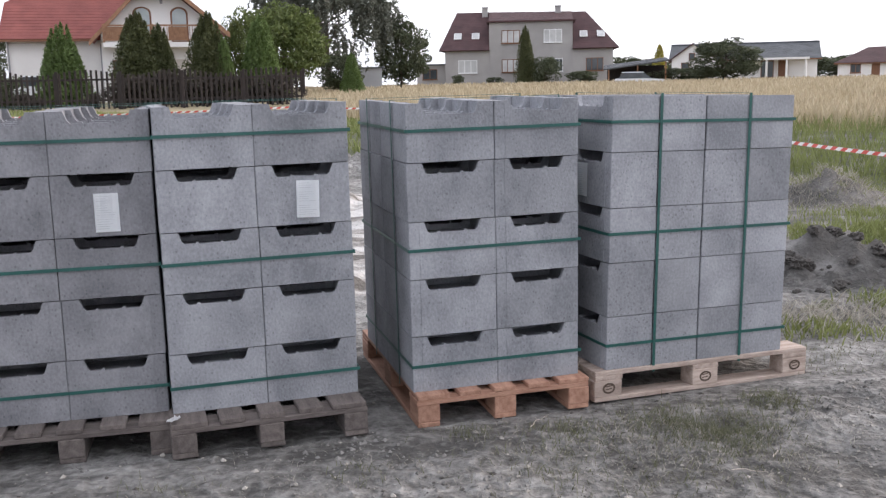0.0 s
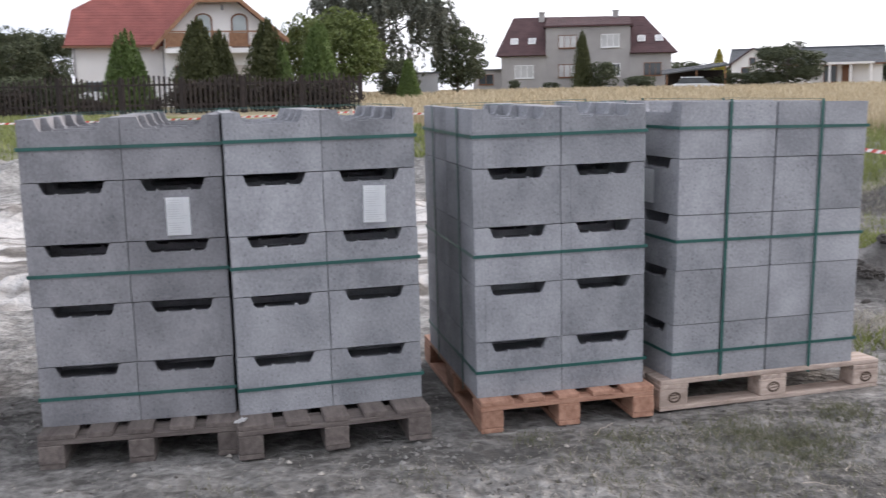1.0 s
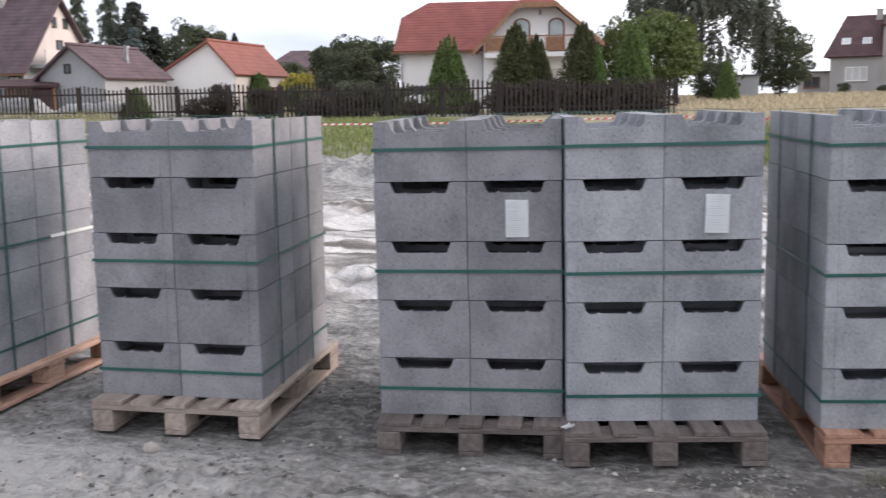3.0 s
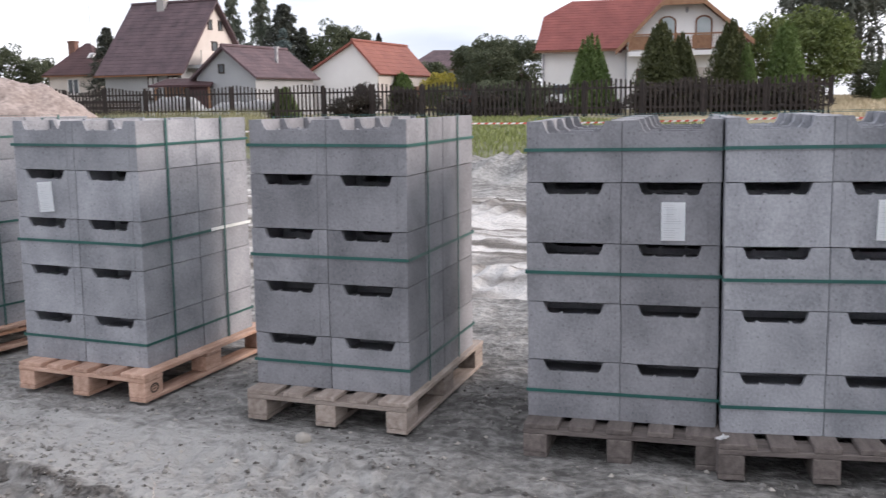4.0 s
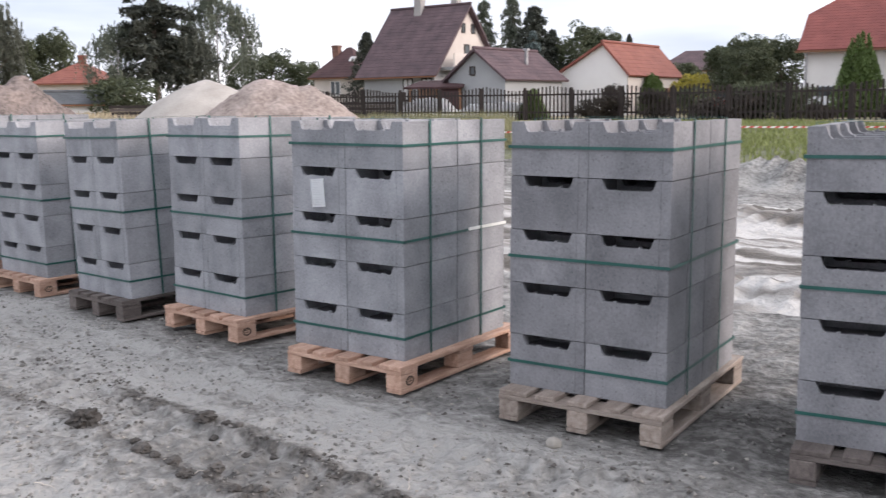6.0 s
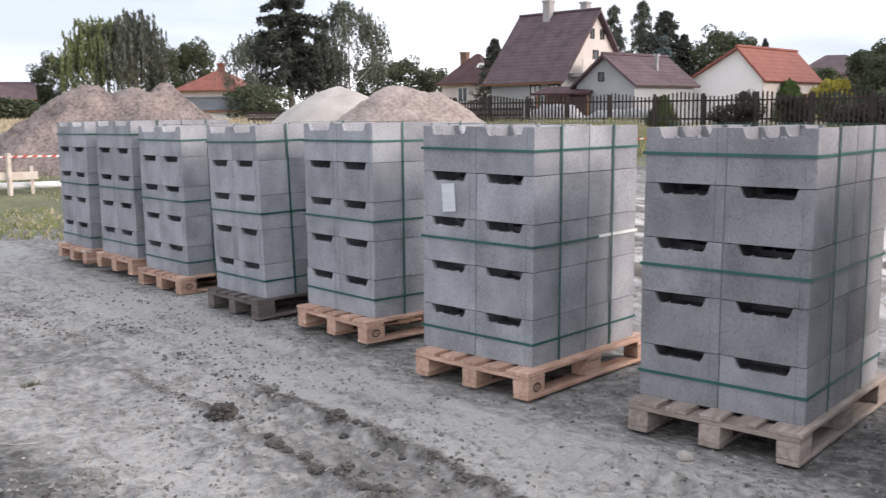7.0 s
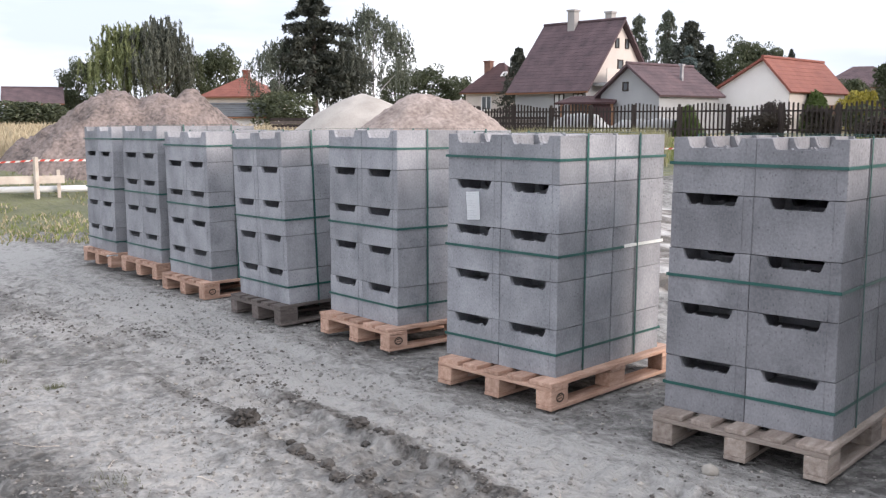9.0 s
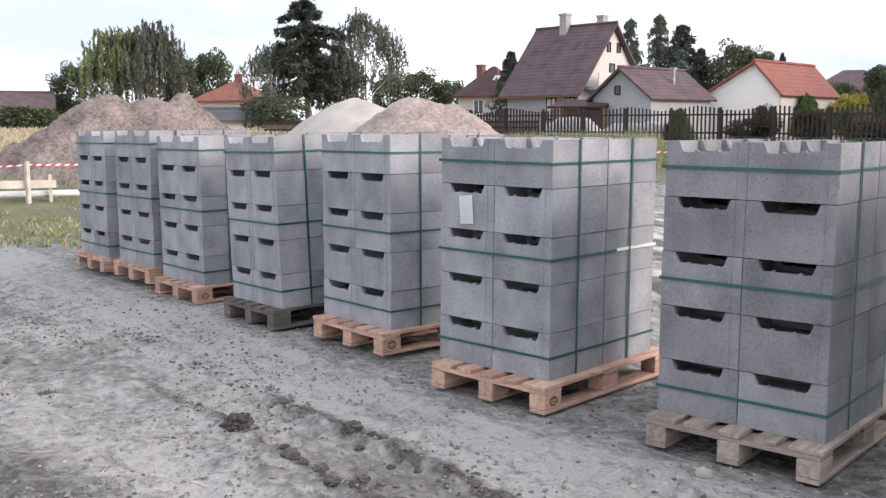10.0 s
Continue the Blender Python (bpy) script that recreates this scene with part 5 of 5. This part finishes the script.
tree("bushy", -24.7, 43.7, 2.4, 1.7)
tree("bushy", -50.8, 86.4, 5.7, 3.5)
tree("dark", -37.7, 76.4, 6.5, 4.9)
tree("dark", -39.4, 75.5, 6.1, 4.0)
tree("yellow", -29.2, 52.6, 3.3, 1.1)
tree("bushy", -22.2, 45.0, 2.5, 1.7)
tree("bushy", -20.9, 45.6, 2.2, 1.5)
tree("hedge", -21.7, 41.9, 1.9, 2.7)
tree("hedge", -24.7, 40.2, 2.2, 1.4)
tree("hedge", -26.9, 38.8, 1.9, 1.6)
tree("bushy", -50.0, 86.8, 5.8, 3.0)
tree("hedge", -17.9, 42.5, 1.4, 1.1)
tree("bushy", -73.2, 18.2, 3.2, 4.4)
tree("bushy", -72.7, 19.9, 3.1, 3.5)
tree("bushy", -72.4, 21.0, 2.8, 1.7)
tree("dark", -71.3, 37.0, 3.8, 1.9)
tree("bushy", -74.3, 59.7, 6.3, 2.2)


# ---- grass, straw and weeds ----
def blades(name, xy, height, width, lean, material, label, category):
    """A sheet of single grass blades standing at the points xy."""
    n = len(xy)
    z = np.array([ground_height(float(a), float(b)) for a, b in xy])
    a = rng.uniform(0, math.tau, n)
    h = height * rng.uniform(0.5, 1.25, n)
    w = width * rng.uniform(0.7, 1.3, n) * np.ones(n)
    dx, dy = np.cos(a), np.sin(a)
    b = rng.uniform(0, math.tau, n)
    lx, ly = lean * h * np.cos(b), lean * h * np.sin(b)
    x, y = xy[:, 0], xy[:, 1]
    mx, my, mz = x + lx * 0.45, y + ly * 0.45, z + h * 0.62
    v = np.stack([np.stack([x - dx * w, y - dy * w, z - 0.01], 1), np.stack([x + dx * w, y + dy * w, z - 0.01], 1),
                  np.stack([mx + dx * w * 0.8, my + dy * w * 0.8, mz], 1), np.stack([mx - dx * w * 0.8, my - dy * w * 0.8, mz], 1), np.stack([x + lx, y + ly, z + h], 1)], 1).reshape(-1, 3)
    f = [q for i in range(n) for q in ((5 * i, 5 * i + 1, 5 * i + 2, 5 * i + 3), (5 * i + 3, 5 * i + 2, 5 * i + 4))]
    ob = new(name, raw_mesh(name, v.tolist(), f, material))
    return tagged(ob, label, category, kind="stuff")


def clear(xy, margin=0.02):
    return np.array([p for p in xy if near_load(p[0], p[1]) > margin])


def patchy(xy, scale, level, k=0.0):
    return np.array([p for p in xy if nz(p[0], p[1], scale, k) > level])


def polar(n, d0, d1, a0, a1, power=1.6):
    d = d0 + (d1 - d0) * rng.uniform(0, 1, n) ** power
    a = np.radians(rng.uniform(a0, a1, n))
    return np.stack([d * np.sin(a), d * np.cos(a)], 1)


p = polar(60000, 17, 88, -8, 34)
p = p[p[:, 1] + 0.9 * p[:, 0] > 25]
d = np.hypot(p[:, 0], p[:, 1])
blades("tall_grass", p, 0.42, 0.006 + 0.0008 * d, 0.30, L_dry, "tall dry yellowish meadow grass beyond the site", "grass")
p = polar(44000, 14, 42, -4, 34, 1.2)
p = p[(p[:, 1] + 0.9 * p[:, 0] > 18.5) & (p[:, 1] + 0.9 * p[:, 0] < 32)]
blades("green_grass", p, 0.27, 0.007, 0.45, L_lawn, "green grass at the edge of the tall meadow", "grass")
p = polar(42000, 18.3, 46, -62, 0, 1.2)
p = p[(p[:, 1] > 18.3) & (p[:, 1] + 0.9 * p[:, 0] < 25)]
blades("lawn", p, 0.13, 0.02, 0.4, L_lawn, "short green lawn between the site and the fence", "grass")
p = polar(20000, 22, 38, -62, -40, 1.0)
p = p[p[:, 1] > 17.5]
blades("rough_grass", p, 0.62, 0.012, 0.35, L_rough, "rough green grass along the fence", "grass")
p = polar(14000, 12.5, 24, -88, -62, 1.2)
p = p[p[:, 0] < -11.6]
p = patchy(p, 0.5, -0.25, 4)
blades("site_grass", p[::2], 0.06, 0.010, 0.7, L_lawn, "sparse short green grass at the site edge", "grass")
blades("dry_grass", p[1::3], 0.06, 0.010, 0.7, L_dry, "sparse short yellowed grass at the site edge", "grass")
p = polar(26000, 24, 75, -96, -58, 1.3)
p = p[p[:, 0] < -22]
d = np.hypot(p[:, 0], p[:, 1])
blades("meadow_grass", p, 0.55, 0.012 + 0.0008 * d, 0.3, L_dry, "pale dry meadow grass beyond the heaps", "grass")
p = np.concatenate([rng.normal((cx, cy), (sx, sy), (n, 2)) for cx, cy, sx, sy, n in ((4.1, 8.75, 0.55, 0.28, 5200), (5.6, 9.0, 0.6, 0.4, 2500), (2.95, 6.05, 0.16, 0.10, 600), (3.7, 5.9, 0.3, 0.2, 900), (4.9, 9.9, 0.8, 0.35, 2200), (3.4, 12.2, 0.5, 0.5, 1500), (5.6, 12.6, 1.0, 0.8, 3500), (3.9, 14.6, 1.4, 0.9, 5200), (6.6, 10.9, 0.6, 0.5, 1800), (2.1, 5.35, 0.2, 0.1, 260))])
p = p[p[:, 0] > 1.6]
blades("patchy_grass", p, 0.075, 0.0045, 0.55, L_lawn, "bright green grass growing in clumps on the dug soil", "grass")
p = np.concatenate([rng.normal((cx, cy), (sx, sy), (n, 2)) for cx, cy, sx, sy, n in ((4.4, 11.0, 0.45, 0.25, 1500), (2.4, 5.75, 0.4, 0.2, 900), (3.1, 7.6, 0.9, 0.3, 900))])
blades("dead_grass", p, 0.075, 0.0035, 1.6, L_straw, "dead bleached grass matted over the lumps of soil", "grass")
# weeds and straw close to the pallets
p = np.concatenate([rng.normal((cx, cy), s, (n, 2)) for cx, cy, s, n in ((0.96, 3.93, 0.13, 700), (1.12, 3.76, 0.12, 800), (1.25, 3.85, 0.10, 300), (0.45, 3.55, 0.2, 260), (0.93, 3.50, 0.2, 260), (1.45, 4.15, 0.07, 420), (0.51, 3.85, 0.09, 240), (0.09, 3.88, 0.06, 120), (2.0, 5.0, 0.2, 350), (-0.35, 3.45, 0.06, 60), (0.5, 3.2, 0.3, 160), (-5.86, 1.52, 0.03, 120), (-6.66, 1.40, 0.04, 100), (-4.15, 1.25, 0.06, 60), (-1.05, 3.3, 0.08, 60), (-9.0, 1.2, 0.15, 90))])
blades("weeds", clear(p), 0.034, 0.0014, 0.9, L_weed, "small dull green weeds scattered over the bare earth", "weeds")
p = np.concatenate([rng.normal((1.0, 3.75), (0.35, 0.20), (2600, 2)), rng.normal((0.2, 3.35), (0.9, 0.35), (1100, 2)), np.stack([rng.uniform(-9, 4, 2000), rng.uniform(0.9, 3.6, 2000)], 1)])
blades("straw", clear(p), 0.012, 0.0014, 3.6, L_straw, "dead straw and stalks lying on the earth", "straw")


# ---- stones and clods ----
def lump(r, seed, flat=0.7, sub=2, wild=0.15):
    bm = bmesh.new()
    bmesh.ops.create_icosphere(bm, subdivisions=sub, radius=r)
    for v in bm.verts:
        k = 1 + min(0.4, 0.1 + wild) * noise.noise(v.co * (1.6 / r) + Vector((seed, 0, 0))) + wild * (noise.noise(v.co * (3.5 / r) + Vector((0, seed, 0))) + 0.7 * noise.noise(v.co * (8 / r) + Vector((0, 0, seed))))
        v.co = Vector((v.co.x * k, v.co.y * k * 0.85, v.co.z * k * flat))
    return bm


def rest(name, x, y, r, seed, material, label, category, flat=0.7, group=""):
    ob = new(name, mesh_of(name, lump(r, seed, flat, 4 if r > 0.055 else 3, 0.4 if category == "clod" else 0.05), material))
    ob.matrix_basis = pose(x, y, ground_height(x, y) + r * flat * 0.45, 0, 0, seed * 40)
    return tagged(ob, label, category, group)


rest("stone", -2.79, 3.27, 0.036, 1, M_stone, "pale rounded stone lying in front of a pallet", "stone", 0.8)
rest("soil_clod", -4.56, 2.03, 0.062, 2, M_clod, "dark crumbly clod of soil on the wheel track", "clod", 0.75, "clods of soil")
rest("soil_clod", -4.02, 2.01, 0.045, 3, M_clod, "dark flattened clod of soil on the wheel track", "clod", 0.5, "clods of soil")
rest("soil_clod", -4.16, 2.42, 0.05, 6, M_clod, "dark flattened clod of soil on the wheel track", "clod", 0.5, "clods of soil")

lumps = random.Random(31)
for i in range(30):
    # broken soil thrown up beside the wheel track
    x, y = (lumps.uniform(-4.15, -3.2), lumps.gauss(2.02, 0.035)) if i < 20 else (lumps.uniform(-4.1, -3.3), lumps.gauss(2.42, 0.03))
    rest("soil_clod", x, y, 0.010 + 0.024 * lumps.random() ** 2, 60 + i, M_clod, "dark broken clod of soil beside the wheel track", "clod", 0.55, "clods of soil")
for i in range(40):
    x, y = lumps.uniform(2.15, 3.5), lumps.gauss(6.74, 0.17)
    rest("soil_clod", x, y, 0.016 + 0.05 * lumps.random() ** 2, 10 + i, M_clod, "dark crumbly clod of soil on the dug mound", "clod", 0.7, "clods on the dug mound")


def scrap(x, y, z, r, seed):
    """A crumpled bit of white plastic."""
    bm = bmesh.new()
    n = 6
    g = [[bm.verts.new((r * (i / n - 0.5) * 2, r * (j / n - 0.5), 0.35 * r * noise.noise(Vector((i * 0.9, j * 0.9, seed))) + 0.2 * r)) for i in range(n)] for j in range(n)]
    for j in range(n - 1):
        for i in range(n - 1):
            bm.faces.new((g[j][i], g[j][i + 1], g[j + 1][i + 1], g[j + 1][i]))
    bmesh.ops.solidify(bm, geom=bm.faces[:], thickness=0.001)
    ob = new("plastic_scrap", mesh_of("plastic_scrap", bm, M_white_sheet))
    ob.matrix_basis = pose(x, y, z, 0, 0, seed * 35)
    return tagged(ob, "crumpled scrap of white plastic film beside a pallet", "plastic scrap", "scraps of plastic")


scrap(-1.09, 3.70, 0.140, 0.035, 2)
scrap(-9.78, 3.22, 0.155, 0.06, 3)
verts, faces = [], []
pick = random.Random(9)
for i in range(3800):
    x, y = pick.uniform(-10, 4), pick.uniform(0.9, 4.6)
    if near_load(x, y) < 0.0 and i % 3:
        continue
    r = 0.003 + 0.014 * pick.random() ** 5
    z = ground_height(x, y) + r * 0.3
    a, n0 = pick.uniform(0, 6.28), len(verts)
    for dx, dy, dz in ((1, 0, 0), (0, 0.8, 0), (-1, 0, 0), (0, -0.8, 0), (0.2, 0.1, 0.7), (0, 0, -0.6)):
        verts.append((x + r * (dx * math.cos(a) - dy * math.sin(a)), y + r * (dx * math.sin(a) + dy * math.cos(a)), z + r * dz))
    for f in ((0, 1, 4), (1, 2, 4), (2, 3, 4), (3, 0, 4), (1, 0, 5), (2, 1, 5), (3, 2, 5), (0, 3, 5)):
        faces.append([n0 + j for j in f])
tagged(new("pebbles", raw_mesh("pebbles", verts, faces, M_stone)), "small pale pebbles and crumbs on the sandy earth", "pebbles", kind="stuff")
verts, faces = [], []
for i in range(15000):
    x, y = pick.uniform(-9, 3.5), pick.uniform(0.9, 4.4)
    if i % 5 < 3:
        # most lie along the edges of the wheel track and in the churned strip beside it
        y = pick.choice((2.02, 2.43, 2.43, 1.05, 1.15)) + pick.gauss(0, 0.045 if i % 5 < 2 else 0.11)
        if nz(x, y, 1.1, 20) < -0.12:
            continue
    if near_load(x, y) < 0.03 or nz(x, y, 0.9, 12) < -0.1:
        continue
    r = 0.003 + 0.014 * pick.random() ** 3.2
    z = ground_height(x, y) + r * 0.15
    a, n0 = pick.uniform(0, 6.28), len(verts)
    for dx, dy, dz in ((1, 0, 0), (0.1, 0.8, 0), (-1, 0.2, 0), (0, -0.8, 0), (0.3, 0.1, 0.6), (0, 0, -0.6)):
        verts.append((x + r * (dx * math.cos(a) - dy * math.sin(a)), y + r * (dx * math.sin(a) + dy * math.cos(a)), z + r * dz))
    for f in ((0, 1, 4), (1, 2, 4), (2, 3, 4), (3, 0, 4), (1, 0, 5), (2, 1, 5), (3, 2, 5), (0, 3, 5)):
        faces.append([n0 + j for j in f])
tagged(new("soil_crumbs", raw_mesh("soil_crumbs", verts, faces, M_clod)), "dark crumbs of damp soil scattered along the tracks", "soil", kind="stuff")

verts, faces = [], []
for i in range(26000):
    x, y = pick.uniform(-8.5, 3.5), pick.uniform(0.9, 4.5)
    if near_load(x, y) < 0.0 or nz(x, y, 1.4, 52) + 0.5 * nz(x, y, 5.0, 53) < -0.08:
        continue
    r = 0.0035 + 0.013 * pick.random() ** 3.5
    z = ground_height(x, y) + r * 0.2
    a, n0 = pick.uniform(0, 6.28), len(verts)
    for dx, dy, dz in ((1.2, 0, 0), (0.1, 0.7, 0), (-1, 0.3, 0), (0, -0.9, 0), (pick.uniform(-0.4, 0.4), 0.1, 0.75), (0, 0, -0.6)):
        verts.append((x + r * (dx * math.cos(a) - dy * math.sin(a)), y + r * (dx * math.sin(a) + dy * math.cos(a)), z + r * dz))
    for f in ((0, 1, 4), (1, 2, 4), (2, 3, 4), (3, 0, 4), (1, 0, 5), (2, 1, 5), (3, 2, 5), (0, 3, 5)):
        faces.append([n0 + j for j in f])
tagged(new("earth_crumbs", raw_mesh("earth_crumbs", verts, faces, M_crumb)), "grey crumbs of dry trodden earth over the whole site", "earth", kind="stuff")


def root(x, y, length, yaw, seed):
    """A pale bent root or dry stalk lying on the ground, one end lifted."""
    rnd = random.Random(seed)
    bm = bmesh.new()
    px, py, a = x, y, radians(yaw)
    last = Vector((px, py, ground_height(px, py) + 0.004))
    for i in range(6):
        a += rnd.uniform(-0.5, 0.5)
        px, py = px + length / 6 * math.cos(a), py + length / 6 * math.sin(a)
        p = Vector((px, py, ground_height(px, py) + 0.006 + 0.02 * (i / 5) ** 3 * rnd.random()))
        tube(bm, last, p, 0.0022 - 0.0003 * i, 0.0019 - 0.0003 * i, 5)
        last = p
    ob = new("dry_root", mesh_of("dry_root", bm, M_pale_timber))
    return tagged(ob, "thin pale dry root lying on the grey earth", "root", "dry roots on the earth")


for i, (x, y) in enumerate(((-3.86, 2.02), (-4.02, 1.55), (-3.62, 2.0), (-4.35, 1.30), (-3.25, 1.95), (-4.75, 1.22), (0.72, 3.78), (1.05, 3.42), (0.35, 3.95), (1.25, 3.55), (-2.9, 2.5), (-5.3, 1.3))):
    root(x, y, 0.10 + 0.05 * (i % 3), 50 * i, 70 + i)


# ---- barrier tape, batter boards, pipe ----
def tape(points, label):
    t = thing("barrier_tape", pose(0, 0, 0), label, "barrier tape", "barrier tape round the site")
    bms = (bmesh.new(), bmesh.new())
    n = 0
    for (p, q) in zip(points, points[1:]):
        p, q = Vector(p), Vector(q)
        count = max(2, int((q - p).length / 0.08))
        for i in range(count):
            a, b = i / count, (i + 1) / count
            sag = lambda u: Vector((0, 0, -0.05 * 4 * u * (1 - u)))
            c0, c1 = p.lerp(q, a) + sag(a), p.lerp(q, b) + sag(b)
            tw = 0.25 * math.sin(n * 0.07)
            side = Vector((q - p)).normalized().cross(Vector((0, 0, 1))) * tw
            up0 = (Vector((0, 0, 1)) + side).normalized() * 0.017
            sl = (q - p).normalized() * 0.02
            bm = bms[n % 2]
            bm.faces.new([bm.verts.new(v) for v in (c0 - up0 - sl, c1 - up0 - sl, c1 + up0 + sl, c0 + up0 + sl)])
            n += 1
    part("red_stripes", bms[0], M_tape_red, t, "slanted red stripes")
    part("white_stripes", bms[1], M_tape_white, t, "slanted white stripes")
    return t


STAKES = ((-19.6, 2.4, 0.80), (-18.7, 4.96, 0.78), (-16.5, 13.5, 0.85), (-11.5, 17.6, 1.0), (-3.0, 19.8, 1.04), (2.6, 18.0, 1.0), (3.2, 11.5, 0.84), (4.4, 5.0, 0.80))
for i, (x, y, z) in enumerate(STAKES):
    s = new("stake", mesh_of("stake", boxed(-0.035, 0.035, -0.035, 0.035, rise(x, y) - 0.1, z + 0.06, bevel=0.004), M_pale_timber))
    s.matrix_basis = pose(x, y, 0, 0, 0, 20 * i)
    tagged(s, "square timber stake driven into the ground, holding barrier tape", "stake", "stakes of the barrier")
tape(STAKES, "red and white striped barrier tape strung between timber stakes")
bb = thing("batter_board", pose(-18.75, 5.0, 0.18, 0, 0, 75), "pale timber plank on low posts beside the soil heap", "batter board")
part("plank", boxed(-2.2, 0.45, -0.02, 0.02, 0.18, 0.32), M_pale_timber, bb)
for x in (-2.0, -0.9, 0.35):
    part("post", boxed(x - 0.03, x + 0.03, 0.022, 0.08, -0.1, 0.42), M_pale_timber, bb)
pipe = new("pipe", mesh_of("pipe", tube(bmesh.new(), (-1.6, 0, 0.06), (1.7, 0, 0.06), 0.06, 0.06, 12), M_white_sheet))
pipe.matrix_basis = pose(-18.9, 5.2, rise(-18.9, 5.2) + 0.06, 0, 0, 72)
tagged(pipe, "long pale plastic pipe lying on the grass", "pipe")
tarps = thing("white_sheeting", pose(-36.1, 38.9, 0.55), "white arched plastic sheeting lying behind the picket fence", "sheeting")
for x0, x1, tops in ((-3.95, -0.1, (1.0, 1.32, 1.36, 1.34, 1.28, 0.62)), (0.05, 4.4, (0.62, 0.98, 1.02, 1.0, 1.1, 1.0))):
    bm = bmesh.new()
    rows = []
    for j in range(7):
        a = math.pi * (0.05 + 0.9 * j / 6)
        rows.append([bm.verts.new((x0 + (x1 - x0) * i / 10, -0.55 * math.cos(a), 0.2 + (np.interp(i / 2, range(6), tops) - 0.2) * math.sin(a) + 0.03 * math.sin(i * 2.3 + j))) for i in range(11)])
    for a, b in zip(rows, rows[1:]):
        for i in range(10):
            bm.faces.new((a[i], a[i + 1], b[i + 1], b[i]))
    bmesh.ops.solidify(bm, geom=bm.faces[:], thickness=0.03)
    part("sheet", bm, M_white_sheet, tarps)
for i, (x, y) in enumerate(((-44.6, 38.3), (-42.2, 38.6), (-44.0, 24.4))):
    st = thing("timber_pile", turn(42, x, y, rise(x, y)), "low pile of stacked brown timber boards behind the fence", "timber", "piles of timber")
    for j in range(6):
        part("board", boxed(-1.1 + random.uniform(-0.1, 0.1), 1.1, -0.5, 0.5, 0.02 + j * 0.16, 0.16 + j * 0.16), M_fence if j % 2 else M_wood_grey, st)
